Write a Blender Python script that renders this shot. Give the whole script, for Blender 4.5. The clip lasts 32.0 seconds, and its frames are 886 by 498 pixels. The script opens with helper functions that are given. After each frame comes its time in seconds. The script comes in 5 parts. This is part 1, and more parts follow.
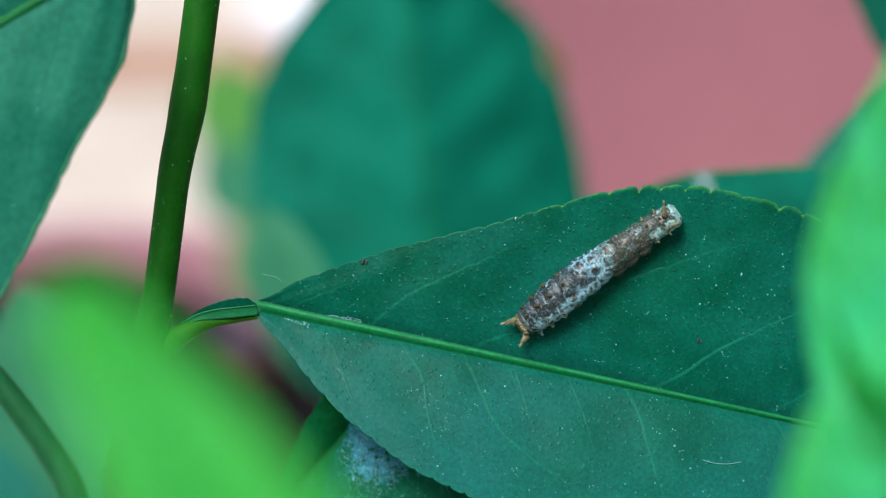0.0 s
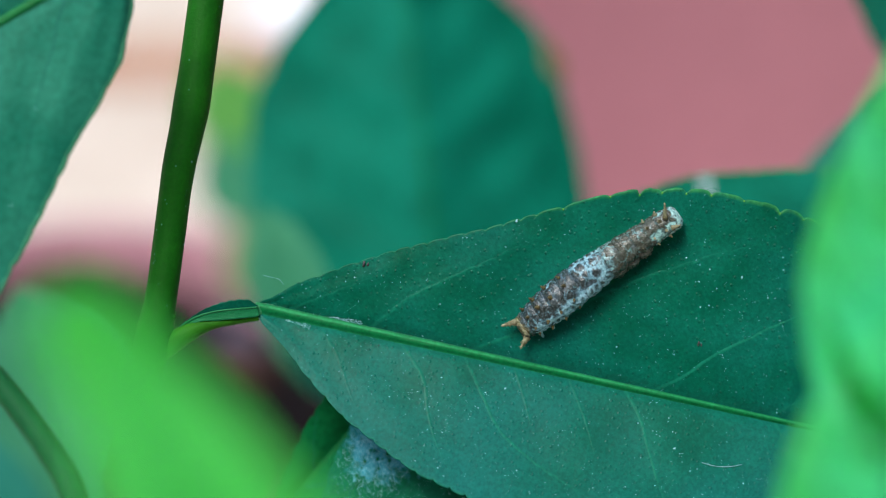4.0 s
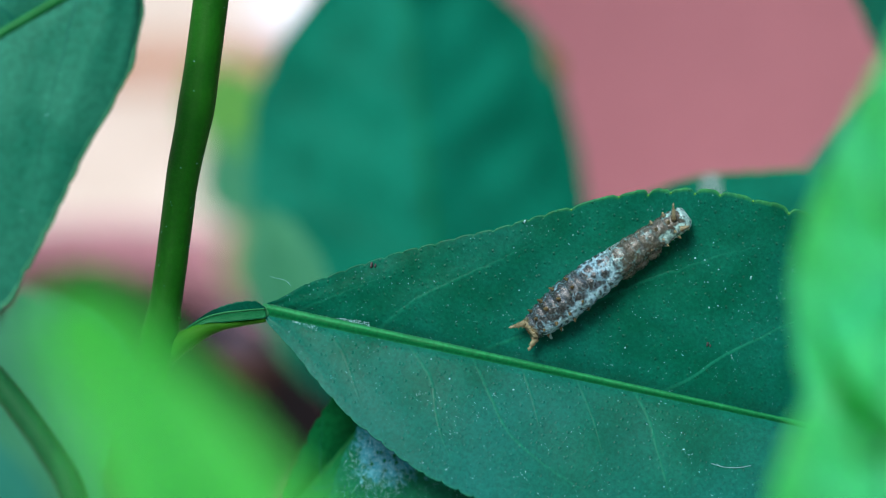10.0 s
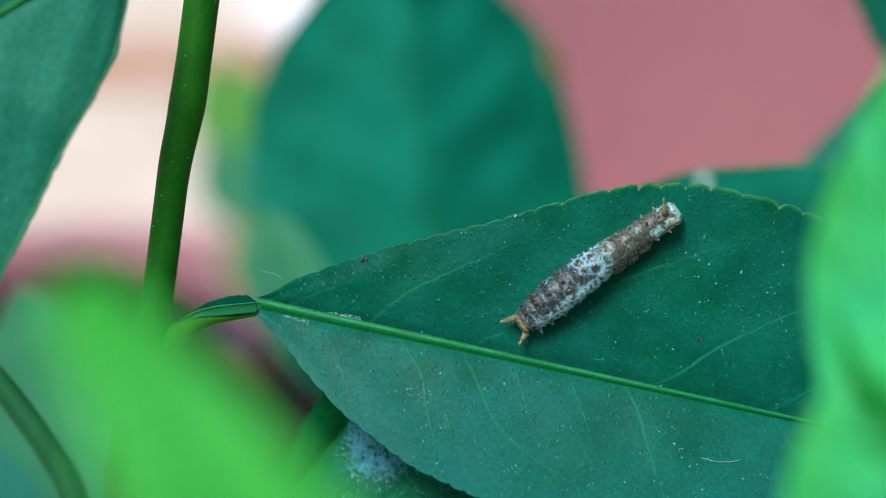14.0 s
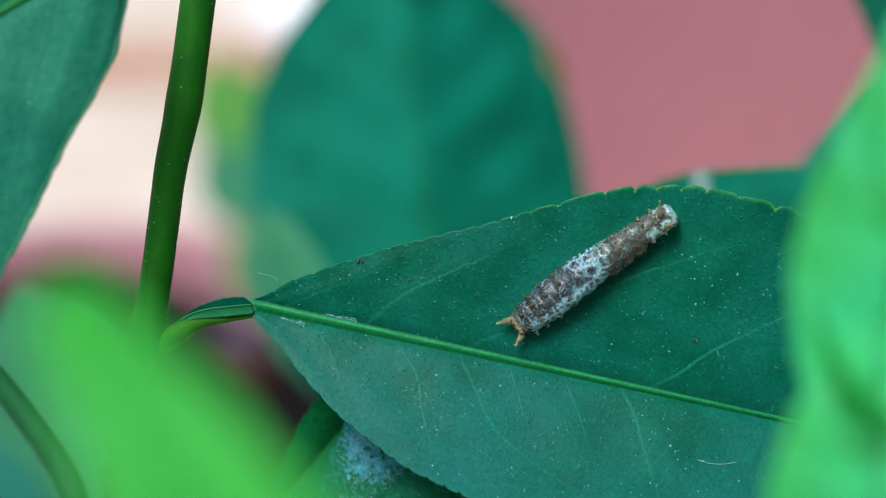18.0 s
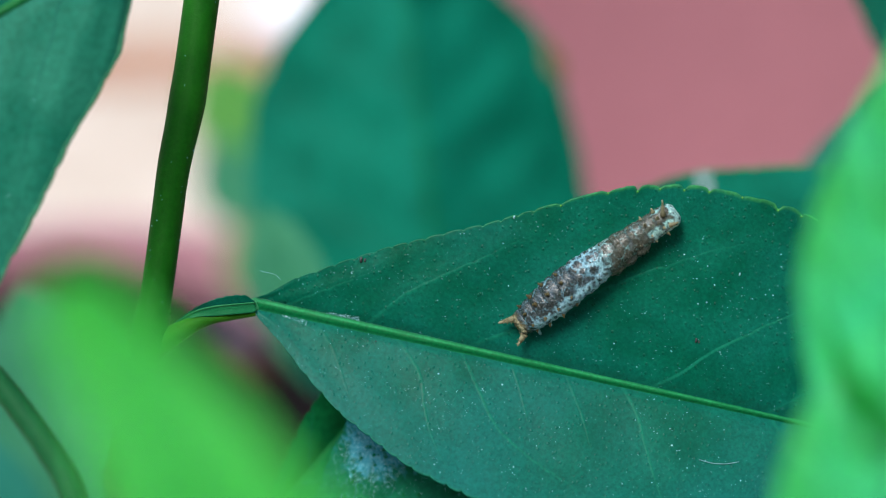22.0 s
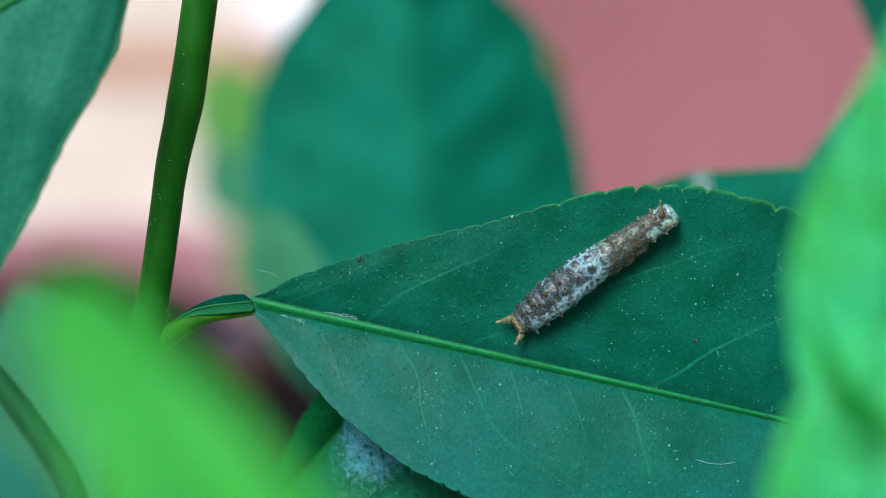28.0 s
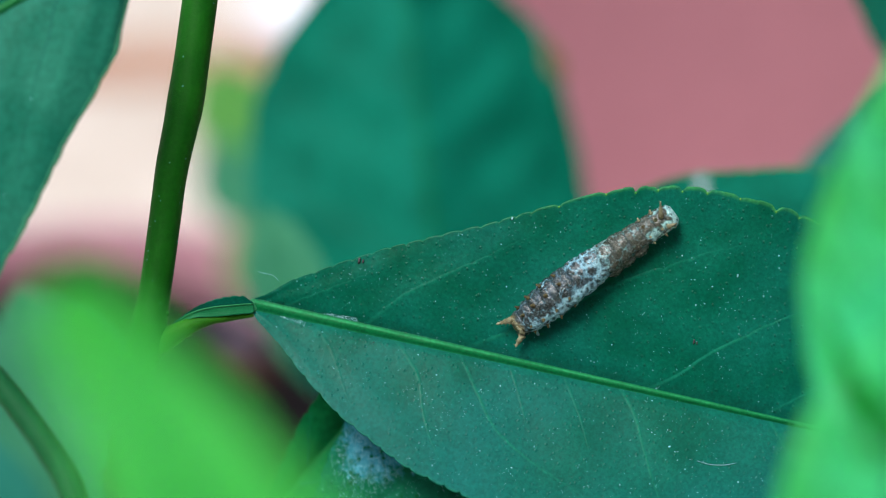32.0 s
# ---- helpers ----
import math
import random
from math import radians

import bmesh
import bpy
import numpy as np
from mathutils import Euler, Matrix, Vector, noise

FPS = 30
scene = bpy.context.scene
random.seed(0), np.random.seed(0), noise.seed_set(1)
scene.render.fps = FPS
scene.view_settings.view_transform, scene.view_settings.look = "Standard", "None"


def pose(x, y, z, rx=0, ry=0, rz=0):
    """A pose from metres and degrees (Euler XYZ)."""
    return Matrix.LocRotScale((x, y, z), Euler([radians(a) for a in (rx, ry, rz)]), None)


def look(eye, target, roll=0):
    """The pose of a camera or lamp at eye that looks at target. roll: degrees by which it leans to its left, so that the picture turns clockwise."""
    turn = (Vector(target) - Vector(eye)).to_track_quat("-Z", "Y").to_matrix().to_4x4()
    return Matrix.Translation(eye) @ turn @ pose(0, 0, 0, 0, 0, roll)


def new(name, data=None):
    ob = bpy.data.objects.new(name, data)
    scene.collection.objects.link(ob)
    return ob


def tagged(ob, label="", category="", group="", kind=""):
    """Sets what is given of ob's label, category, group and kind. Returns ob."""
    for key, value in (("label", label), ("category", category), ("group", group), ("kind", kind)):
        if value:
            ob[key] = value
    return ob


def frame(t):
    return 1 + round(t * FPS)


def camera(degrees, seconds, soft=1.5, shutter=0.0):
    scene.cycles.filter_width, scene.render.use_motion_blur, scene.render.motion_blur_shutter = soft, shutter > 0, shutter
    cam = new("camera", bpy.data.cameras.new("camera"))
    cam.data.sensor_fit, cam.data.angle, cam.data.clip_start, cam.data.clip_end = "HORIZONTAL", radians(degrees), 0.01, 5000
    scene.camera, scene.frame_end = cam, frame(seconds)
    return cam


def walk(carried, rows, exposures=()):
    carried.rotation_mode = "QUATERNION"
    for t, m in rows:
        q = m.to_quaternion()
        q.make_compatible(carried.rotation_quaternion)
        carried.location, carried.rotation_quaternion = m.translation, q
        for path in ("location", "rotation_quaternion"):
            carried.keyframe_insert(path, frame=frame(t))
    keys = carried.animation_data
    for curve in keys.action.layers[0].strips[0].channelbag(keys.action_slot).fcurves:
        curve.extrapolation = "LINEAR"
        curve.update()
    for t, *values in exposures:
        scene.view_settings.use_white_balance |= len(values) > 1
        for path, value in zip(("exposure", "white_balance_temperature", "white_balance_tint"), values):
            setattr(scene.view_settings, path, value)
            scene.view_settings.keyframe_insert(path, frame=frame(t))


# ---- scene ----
cam = camera(24.0, 32.0, soft=1.1)
walk(cam, [(0.0, pose(0, 0, 0.6, 60, 0, 0)), (32.0, pose(0, 0, 0.6, 60, 0, 0))])
cam.data.dof.use_dof = True
cam.data.dof.focus_distance = 0.205
cam.data.dof.aperture_fstop = 10.6

# ---- light: bright open shade under a hazy sky ----
world = bpy.data.worlds.new("world")
scene.world = world
world.use_nodes = True
wn = world.node_tree
sky = wn.nodes.new("ShaderNodeTexSky")
sky.sky_type, sky.sun_disc = "NISHITA", False
sky.sun_elevation, sky.sun_rotation = radians(64), radians(218)
sky.air_density, sky.dust_density = 1.0, 2.5
wn.links.new(sky.outputs[0], wn.nodes["Background"].inputs[0])
wn.nodes["Background"].inputs[1].default_value = 0.11
sun = new("sun", bpy.data.lights.new("sun", "SUN"))
sun.data.energy, sun.data.angle, sun.data.color = 1.9, radians(25), (1.0, 0.97, 0.92)
sun.matrix_basis = look((-0.6, -0.75, 1.95), (0, 0, 0))
scene.view_settings.exposure = 0.85


# ---- materials ----
def material(name):
    mat = bpy.data.materials.new(name)
    mat.use_nodes = True
    nt = mat.node_tree
    return mat, nt, nt.nodes["Principled BSDF"], nt.nodes["Material Output"]


def node(nt, kind, **values):
    n = nt.nodes.new(kind)
    for key, value in values.items():
        n.inputs[key.replace("_", " ")].default_value = value
    return n


def ramp(nt, source, stops):
    r = nt.nodes.new("ShaderNodeValToRGB")
    el = r.color_ramp.elements
    while len(el) < len(stops):
        el.new(0.5)
    for e, (at, colour) in zip(el, stops):
        e.position, e.color = at, (*colour, 1)
    nt.links.new(source, r.inputs[0])
    return r.outputs[0]


def mixed(nt, a, b, fac, mode="MIX"):
    m = nt.nodes.new("ShaderNodeMix")
    m.data_type, m.blend_type = "RGBA", mode
    for socket, value in ((m.inputs[0], fac), (m.inputs[6], a), (m.inputs[7], b)):
        if hasattr(value, "is_output"):
            nt.links.new(value, socket)
        elif isinstance(value, tuple):
            socket.default_value = (*value, 1)
        else:
            socket.default_value = value
    return m.outputs[2]


def coords(nt):
    return nt.nodes.new("ShaderNodeTexCoord").outputs["Object"]


def bumped(nt, bsdf, heights, distance):
    before = None
    for height, strength in heights:
        b = nt.nodes.new("ShaderNodeBump")
        b.inputs["Strength"].default_value, b.inputs["Distance"].default_value = strength, distance
        nt.links.new(height, b.inputs["Height"])
        if before:
            nt.links.new(before, b.inputs["Normal"])
        before = b.outputs[0]
    nt.links.new(before, bsdf.inputs["Normal"])


def leaf_material(name, dark, light, rough=0.42, see_through=0.0, glow=(0.1, 0.4, 0.05), pits=0.5, gloss=0.11, grain=0.8):
    """A waxy citrus leaf: mottled green, fine oil-gland pits, and light passing through young blades."""
    mat, nt, bsdf, out = material(name)
    at = coords(nt)
    broad = node(nt, "ShaderNodeTexNoise", Scale=90.0, Detail=4.0, Roughness=0.6)
    fine = node(nt, "ShaderNodeTexNoise", Scale=1400.0, Detail=3.0, Roughness=0.7)
    cells = node(nt, "ShaderNodeTexVoronoi", Scale=1250.0)
    for n in (broad, fine, cells):
        nt.links.new(at, n.inputs["Vector"])
    colour = ramp(nt, broad.outputs[0], [(0.32, dark), (0.68, light)])
    speck = ramp(nt, fine.outputs[0], [(0.35, (0.66, 0.72, 0.72)), (0.65, (1.22, 1.18, 1.18))])
    colour = mixed(nt, colour, speck, grain, "MULTIPLY")
    dots = ramp(nt, cells.outputs["Distance"], [(0.06, (0.55, 0.65, 0.65)), (0.19, (1, 1, 1))])
    colour = mixed(nt, colour, dots, pits, "MULTIPLY")
    nt.links.new(colour, bsdf.inputs["Base Color"])
    bsdf.inputs["Specular IOR Level"].default_value = gloss
    shine = ramp(nt, broad.outputs[0], [(0.3, (rough - 0.06,) * 3), (0.7, (rough + 0.08,) * 3)])
    nt.links.new(shine, bsdf.inputs["Roughness"])
    bumped(nt, bsdf, [(broad.outputs[0], 0.12), (fine.outputs[0], 0.18), (dots, 1.2 * pits)], 0.0004)
    if see_through:
        through_light = node(nt, "ShaderNodeBsdfTranslucent")
        nt.links.new(mixed(nt, glow, speck, 0.5, "MULTIPLY"), through_light.inputs["Color"])
        blend = node(nt, "ShaderNodeMixShader", Fac=see_through)
        nt.links.new(bsdf.outputs[0], blend.inputs[1])
        nt.links.new(through_light.outputs[0], blend.inputs[2])
        nt.links.new(blend.outputs[0], out.inputs[0])
    return mat


def plain_material(name, dark, light, scale=300.0, rough=0.5, relief=0.3, depth=0.0005):
    mat, nt, bsdf, out = material(name)
    at = coords(nt)
    broad = node(nt, "ShaderNodeTexNoise", Scale=scale, Detail=5.0, Roughness=0.6)
    fine = node(nt, "ShaderNodeTexNoise", Scale=scale * 12, Detail=3.0, Roughness=0.7)
    for n in (broad, fine):
        nt.links.new(at, n.inputs["Vector"])
    colour = ramp(nt, broad.outputs[0], [(0.3, dark), (0.7, light)])
    colour = mixed(nt, colour, ramp(nt, fine.outputs[0], [(0.3, (0.85,) * 3), (0.7, (1.1,) * 3)]), 0.8, "MULTIPLY")
    nt.links.new(colour, bsdf.inputs["Base Color"])
    bsdf.inputs["Roughness"].default_value = rough
    bsdf.inputs["Specular IOR Level"].default_value = 0.12
    bumped(nt, bsdf, [(broad.outputs[0], relief), (fine.outputs[0], relief * 0.6)], depth)
    return mat


LEAF_OLD = leaf_material("mature_leaf", (0.0005, 0.08, 0.047), (0.002, 0.136, 0.088), 0.42, 0.05, (0.01, 0.25, 0.06), 0.5, 0.135)
LEAF_BACK = leaf_material("shaded_leaf", (0.0006, 0.112, 0.069), (0.003, 0.195, 0.128), 0.5, 0.1, (0.01, 0.3, 0.1), 0.2, 0.05)
LEAF_YOUNG = leaf_material("young_leaf", (0.048, 0.43, 0.06), (0.078, 0.57, 0.1), 0.45, 0.4, (0.088, 0.8, 0.085), 0.2)
LEAF_DROOP = leaf_material("dusty_leaf", (0.006, 0.142, 0.088), (0.026, 0.215, 0.142), 0.5, 0.1, (0.02, 0.4, 0.18), 0.2, 0.06, 0.7)
LEAF_FRESH = leaf_material("fresh_leaf", (0.08, 0.52, 0.11), (0.095, 0.8, 0.5), 0.4, 0.45, (0.085, 0.95, 0.28), 0.2, 0.2)
LEAF_HAZE = leaf_material("grey_teal_leaf", (0.014, 0.17, 0.125), (0.03, 0.23, 0.175), 0.6, 0.1, (0.02, 0.3, 0.15), 0.1, 0.06)
LEAF_PALE = leaf_material("pale_underside", (0.035, 0.22, 0.12), (0.06, 0.29, 0.16), 0.55, 0.2, (0.05, 0.4, 0.12), 0.2)
LEAF_YELLOW = leaf_material("yellow_green_leaf", (0.09, 0.34, 0.07), (0.15, 0.43, 0.1), 0.5, 0.3, (0.15, 0.5, 0.08), 0.2)
LEAF_SALLOW = leaf_material("sallow_leaf", (0.13, 0.25, 0.11), (0.2, 0.33, 0.16), 0.6, 0.2, (0.2, 0.4, 0.12), 0.2)
LEAF_MILDEW = leaf_material("mildewed_leaf", (0.001, 0.11, 0.045), (0.006, 0.17, 0.085), 0.7, 0.0, (0, 0, 0), 0.7)


def add_mildew(mat, centre, radius):
    """A felt of bluish mildew with a ragged outline round one spot of the leaf."""
    nt = mat.node_tree
    bsdf = nt.nodes["Principled BSDF"]
    old = bsdf.inputs["Base Color"].links[0].from_socket
    at = coords(nt)
    away = nt.nodes.new("ShaderNodeVectorMath")
    away.operation = "DISTANCE"
    nt.links.new(at, away.inputs[0])
    away.inputs[1].default_value = centre
    felt = node(nt, "ShaderNodeTexNoise", Scale=1100.0, Detail=5.0, Roughness=0.75)
    nt.links.new(at, felt.inputs["Vector"])
    reach = nt.nodes.new("ShaderNodeMath")
    reach.operation = "MULTIPLY_ADD"
    nt.links.new(away.outputs["Value"], reach.inputs[0])
    reach.inputs[1].default_value = -1.0 / radius
    nt.links.new(felt.outputs[0], reach.inputs[2])
    cover = ramp(nt, reach.outputs[0], [(0.0, (0, 0, 0)), (0.18, (0.8,) * 3)])
    shade = ramp(nt, felt.outputs[0], [(0.3, (0.008, 0.13, 0.18)), (0.5, (0.03, 0.3, 0.44)), (0.7, (0.09, 0.5, 0.68))])
    nt.links.new(mixed(nt, old, shade, cover), bsdf.inputs["Base Color"])


add_mildew(LEAF_MILDEW, (0.0178, 0.0046, 0.0004), 0.0085)
RIB = plain_material("midrib_green", (0.004, 0.12, 0.03), (0.012, 0.19, 0.052), 250, 0.45)
def main_leaf_material():
    """The mature leaf in focus: waxy, mottled, dotted with raised oil glands and filmed with dust, a sky sheen painted
    over its lower half; veins and midrib run out into it.
    """
    mat, nt, bsdf, out = material("main_leaf")
    at = coords(nt)
    patchy = node(nt, "ShaderNodeTexNoise", Scale=55.0, Detail=5.0, Roughness=0.6)
    broad = node(nt, "ShaderNodeTexNoise", Scale=210.0, Detail=4.0, Roughness=0.6)
    fine = node(nt, "ShaderNodeTexNoise", Scale=2600.0, Detail=3.0, Roughness=0.7)
    glands = node(nt, "ShaderNodeTexVoronoi", Scale=1250.0, Randomness=1.0)
    glands.voronoi_dimensions = "2D"
    for n in (patchy, broad, fine, glands):
        nt.links.new(at, n.inputs["Vector"])
    colour = ramp(nt, broad.outputs[0], [(0.3, (0.0003, 0.076, 0.04)), (0.7, (0.0012, 0.124, 0.077))])
    film_and_sheen = ramp(nt, patchy.outputs[0], [(0.42, (0, 0, 0)), (0.75, (0.5,) * 3)])
    # the lower half turns paler and bluer: sky sheen put into the colour
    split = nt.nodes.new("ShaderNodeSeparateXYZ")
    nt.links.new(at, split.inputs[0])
    sky_sheen = nt.nodes.new("ShaderNodeMapRange")
    nt.links.new(split.outputs[1], sky_sheen.inputs[0])
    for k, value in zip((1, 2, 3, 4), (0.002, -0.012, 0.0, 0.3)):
        sky_sheen.inputs[k].default_value = value
    film_and_sheen = mixed(nt, film_and_sheen, sky_sheen.outputs[0], 1.0, "ADD")
    colour = mixed(nt, colour, (0.006, 0.14, 0.13), film_and_sheen)
    speck = ramp(nt, fine.outputs[0], [(0.32, (0.7, 0.72, 0.74)), (0.68, (1.24, 1.22, 1.22))])
    colour = mixed(nt, colour, speck, 0.8, "MULTIPLY")
    dome = ramp(nt, glands.outputs["Distance"], [(0.0, (1, 1, 1)), (0.08, (0.75,) * 3), (0.21, (0, 0, 0))])
    some = ramp(nt, glands.outputs["Color"], [(0.25, (0, 0, 0)), (0.85, (1, 1, 1))])
    dome = mixed(nt, dome, some, 1.0, "MULTIPLY")
    smooth_rib = nt.nodes.new("ShaderNodeAttribute")
    smooth_rib.attribute_name = "rib"
    dome = mixed(nt, dome, (0, 0, 0), smooth_rib.outputs["Fac"])
    # glands are fainter where the sheen is painted
    dome = mixed(nt, dome, ramp(nt, sky_sheen.outputs[0], [(0.0, (1, 1, 1)), (0.3, (0.4,) * 3)]), 1.0, "MULTIPLY")
    colour = mixed(nt, colour, mixed(nt, colour, (0.83, 0.85, 0.86), 1.0, "MULTIPLY"), dome)
    # crest holds the tone of the midrib's painted highlight
    for name, tone in (("margin", (0.035, 0.245, 0.06)), ("vein", (0.006, 0.165, 0.1)), ("rib", (0.0015, 0.118, 0.034)), ("crest", (0.025, 0.3, 0.105))):
        weight = nt.nodes.new("ShaderNodeAttribute")
        weight.attribute_name = name
        colour = mixed(nt, colour, mixed(nt, tone, speck, 0.8, "MULTIPLY"), weight.outputs["Fac"])
    nt.links.new(colour, bsdf.inputs["Base Color"])
    bsdf.inputs["Specular IOR Level"].default_value = 0.1
    nt.links.new(ramp(nt, broad.outputs[0], [(0.3, (0.34,) * 3), (0.7, (0.46,) * 3)]), bsdf.inputs["Roughness"])
    before = None
    for height, far in ((broad.outputs[0], 0.0001), (fine.outputs[0], 0.00002), (dome, 0.000062)):
        b = node(nt, "ShaderNodeBump", Strength=1.0, Distance=far)
        nt.links.new(height, b.inputs["Height"])
        if before:
            nt.links.new(before, b.inputs["Normal"])
        before = b.outputs[0]
    nt.links.new(before, bsdf.inputs["Normal"])
    return mat


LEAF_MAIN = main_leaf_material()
VEIN = plain_material("vein_green", (0.003, 0.12, 0.08), (0.008, 0.16, 0.108), 250, 0.55)
EDGE = plain_material("leaf_margin", (0.001, 0.1, 0.036), (0.045, 0.27, 0.055), 260, 0.5)
GLAND = plain_material("margin_gland", (0.05, 0.25, 0.04), (0.115, 0.35, 0.06), 900, 0.4)
LEAF_KELLY = leaf_material("narrow_green_leaf", (0.0015, 0.1, 0.028), (0.004, 0.145, 0.042), 0.5, 0.05, (0.01, 0.3, 0.05), 0.2, 0.06)
STALK = plain_material("olive_stalk", (0.012, 0.11, 0.004), (0.03, 0.16, 0.007), 300, 0.6)
STALK_BAND = plain_material("stalk_band", (0.004, 0.12, 0.04), (0.012, 0.17, 0.065), 400, 0.5)
PALE_RIB = plain_material("pale_stalk_edge", (0.012, 0.17, 0.06), (0.035, 0.24, 0.1), 500, 0.5)
STEM = plain_material("green_stem", (0.003, 0.08, 0.003), (0.008, 0.118, 0.005), 200, 0.6)
SCURF = plain_material("pale_scurf", (0.13, 0.42, 0.46), (0.36, 0.66, 0.72), 900, 0.9)
PALE_SCURF = plain_material("white_scurf", (0.2, 0.32, 0.33), (0.34, 0.46, 0.48), 900, 0.9)
DUST = plain_material("dust", (0.1, 0.48, 0.56), (0.42, 0.82, 0.9), 900, 0.9)
CRUMB = plain_material("brown_crumb", (0.035, 0.042, 0.044), (0.08, 0.08, 0.085), 900, 0.9)
WALL = plain_material("pink_paint", (0.405, 0.178, 0.222), (0.47, 0.207, 0.26), 6, 0.75, 0.2, 0.004)
FLOOR = plain_material("cream_tile", (0.45, 0.38, 0.31), (0.68, 0.62, 0.54), 16, 0.6, 0.2, 0.002)
PEACH = plain_material("peach_tile", (0.36, 0.21, 0.14), (0.45, 0.27, 0.19), 18, 0.7, 0.2, 0.002)
GROUT = plain_material("grout", (0.5, 0.36, 0.28), (0.6, 0.45, 0.36), 30, 0.9)
POT = plain_material("mauve_plastic", (0.36, 0.18, 0.215), (0.45, 0.235, 0.28), 25, 0.5)
SOIL = plain_material("potting_soil", (0.004, 0.004, 0.006), (0.014, 0.011, 0.012), 60, 0.95, 1.0, 0.01)
WHITE = plain_material("white_glaze", (0.84, 0.87, 0.92), (0.9, 0.92, 0.96), 20, 0.3)
MILDEW = plain_material("bluish_mildew", (0.16, 0.5, 0.6), (0.46, 0.82, 0.95), 900, 0.9)
HORN = plain_material("amber_horn", (0.07, 0.055, 0.02), (0.33, 0.34, 0.22), 1300, 0.4)
TUBERCLE = plain_material("amber_tubercle", (0.05, 0.046, 0.022), (0.15, 0.128, 0.06), 900, 0.3)


def caterpillar_skin():
    """Wet brown and chalk white like a bird dropping. The weights "white", "warm" and "lobe" name saddle and flanks, the brown hind part and the swellings."""
    mat, nt, bsdf, out = material("caterpillar_skin")
    at = coords(nt)
    weight = {}
    for name in ("white", "warm", "lobe", "face"):
        a = nt.nodes.new("ShaderNodeAttribute")
        a.attribute_name = name
        weight[name] = a.outputs["Fac"]

    def calc(kind, a, b=0.0, c=0.0):
        m = nt.nodes.new("ShaderNodeMath")
        m.operation = kind
        for socket, value in zip(m.inputs, (a, b, c)):
            if hasattr(value, "is_output"):
                nt.links.new(value, socket)
            else:
                socket.default_value = value
        return m.outputs[0]

    patch = node(nt, "ShaderNodeTexNoise", Scale=1100.0, Detail=4.0, Roughness=0.6)
    fine = node(nt, "ShaderNodeTexNoise", Scale=4500.0, Detail=3.0, Roughness=0.7)
    grit = node(nt, "ShaderNodeTexVoronoi", Scale=3800.0)
    for n in (patch, fine, grit):
        nt.links.new(at, n.inputs["Vector"])
    lobe = calc("MULTIPLY_ADD", weight["lobe"], 0.55, calc("MULTIPLY_ADD", patch.outputs[0], 2.4, -0.95))
    cool = ramp(nt, lobe, [(0.0, (0.07, 0.11, 0.14)), (0.35, (0.033, 0.054, 0.06)), (0.85, (0.020, 0.0295, 0.0275))])
    warm = ramp(nt, lobe, [(0.0, (0.075, 0.1, 0.1)), (0.35, (0.058, 0.071, 0.055)), (0.85, (0.046, 0.05, 0.035))])
    dark = mixed(nt, cool, warm, weight["warm"])
    dark = mixed(nt, dark, ramp(nt, fine.outputs[0], [(0.32, (0.6,) * 3), (0.68, (1.45,) * 3)]), 0.8, "MULTIPLY")
    level = calc("ADD", weight["white"], calc("MULTIPLY_ADD", patch.outputs[0], 0.9, -0.45))
    level = calc("ADD", level, calc("MULTIPLY_ADD", fine.outputs[0], 0.9, -0.45))
    shift = nt.nodes.new("ShaderNodeVectorMath")
    shift.operation = "MULTIPLY_ADD"
    nt.links.new(patch.outputs["Color"], shift.inputs[0])
    shift.inputs[1].default_value = (0.0007, 0.0007, 0.0007)
    nt.links.new(at, shift.inputs[2])
    net = node(nt, "ShaderNodeTexVoronoi", Scale=1250.0)
    net.feature = "DISTANCE_TO_EDGE"
    nt.links.new(shift.outputs[0], net.inputs["Vector"])
    cell = ramp(nt, net.outputs["Distance"], [(0.05, (0, 0, 0)), (0.26, (1, 1, 1))])
    level = calc("SUBTRACT", level, calc("MULTIPLY_ADD", cell, 0.46, calc("MULTIPLY", weight["lobe"], 0.25)))
    pale = ramp(nt, level, [(0.2, (0.06, 0.1, 0.12)), (0.5, (0.12, 0.26, 0.32)), (0.85, (0.34, 0.63, 0.75))])
    pale = mixed(nt, pale, mixed(nt, pale, (1.1, 1.05, 0.86), 1.0, "MULTIPLY"), weight["warm"])
    colour = mixed(nt, dark, pale, ramp(nt, level, [(0.16, (0, 0, 0)), (0.5, (1, 1, 1))]))
    colour = mixed(nt, colour, (0.22, 0.18, 0.07), calc("MULTIPLY", weight["face"], calc("MULTIPLY_ADD", patch.outputs[0], 1.6, -0.1)))
    nt.links.new(colour, bsdf.inputs["Base Color"])
    bsdf.inputs["Coat Weight"].default_value, bsdf.inputs["Coat Roughness"].default_value = 0.2, 0.2
    nt.links.new(ramp(nt, fine.outputs[0], [(0.35, (0.1,) * 3), (0.65, (0.36,) * 3)]), bsdf.inputs["Roughness"])
    before = None
    for height, far in ((patch.outputs[0], 0.00025), (grit.outputs["Distance"], 0.00005), (fine.outputs[0], 0.00008)):
        b = node(nt, "ShaderNodeBump", Strength=1.0, Distance=far)
        nt.links.new(height, b.inputs["Height"])
        if before:
            nt.links.new(before, b.inputs["Normal"])
        before = b.outputs[0]
    nt.links.new(before, bsdf.inputs["Normal"])
    return mat


SKIN = caterpillar_skin()


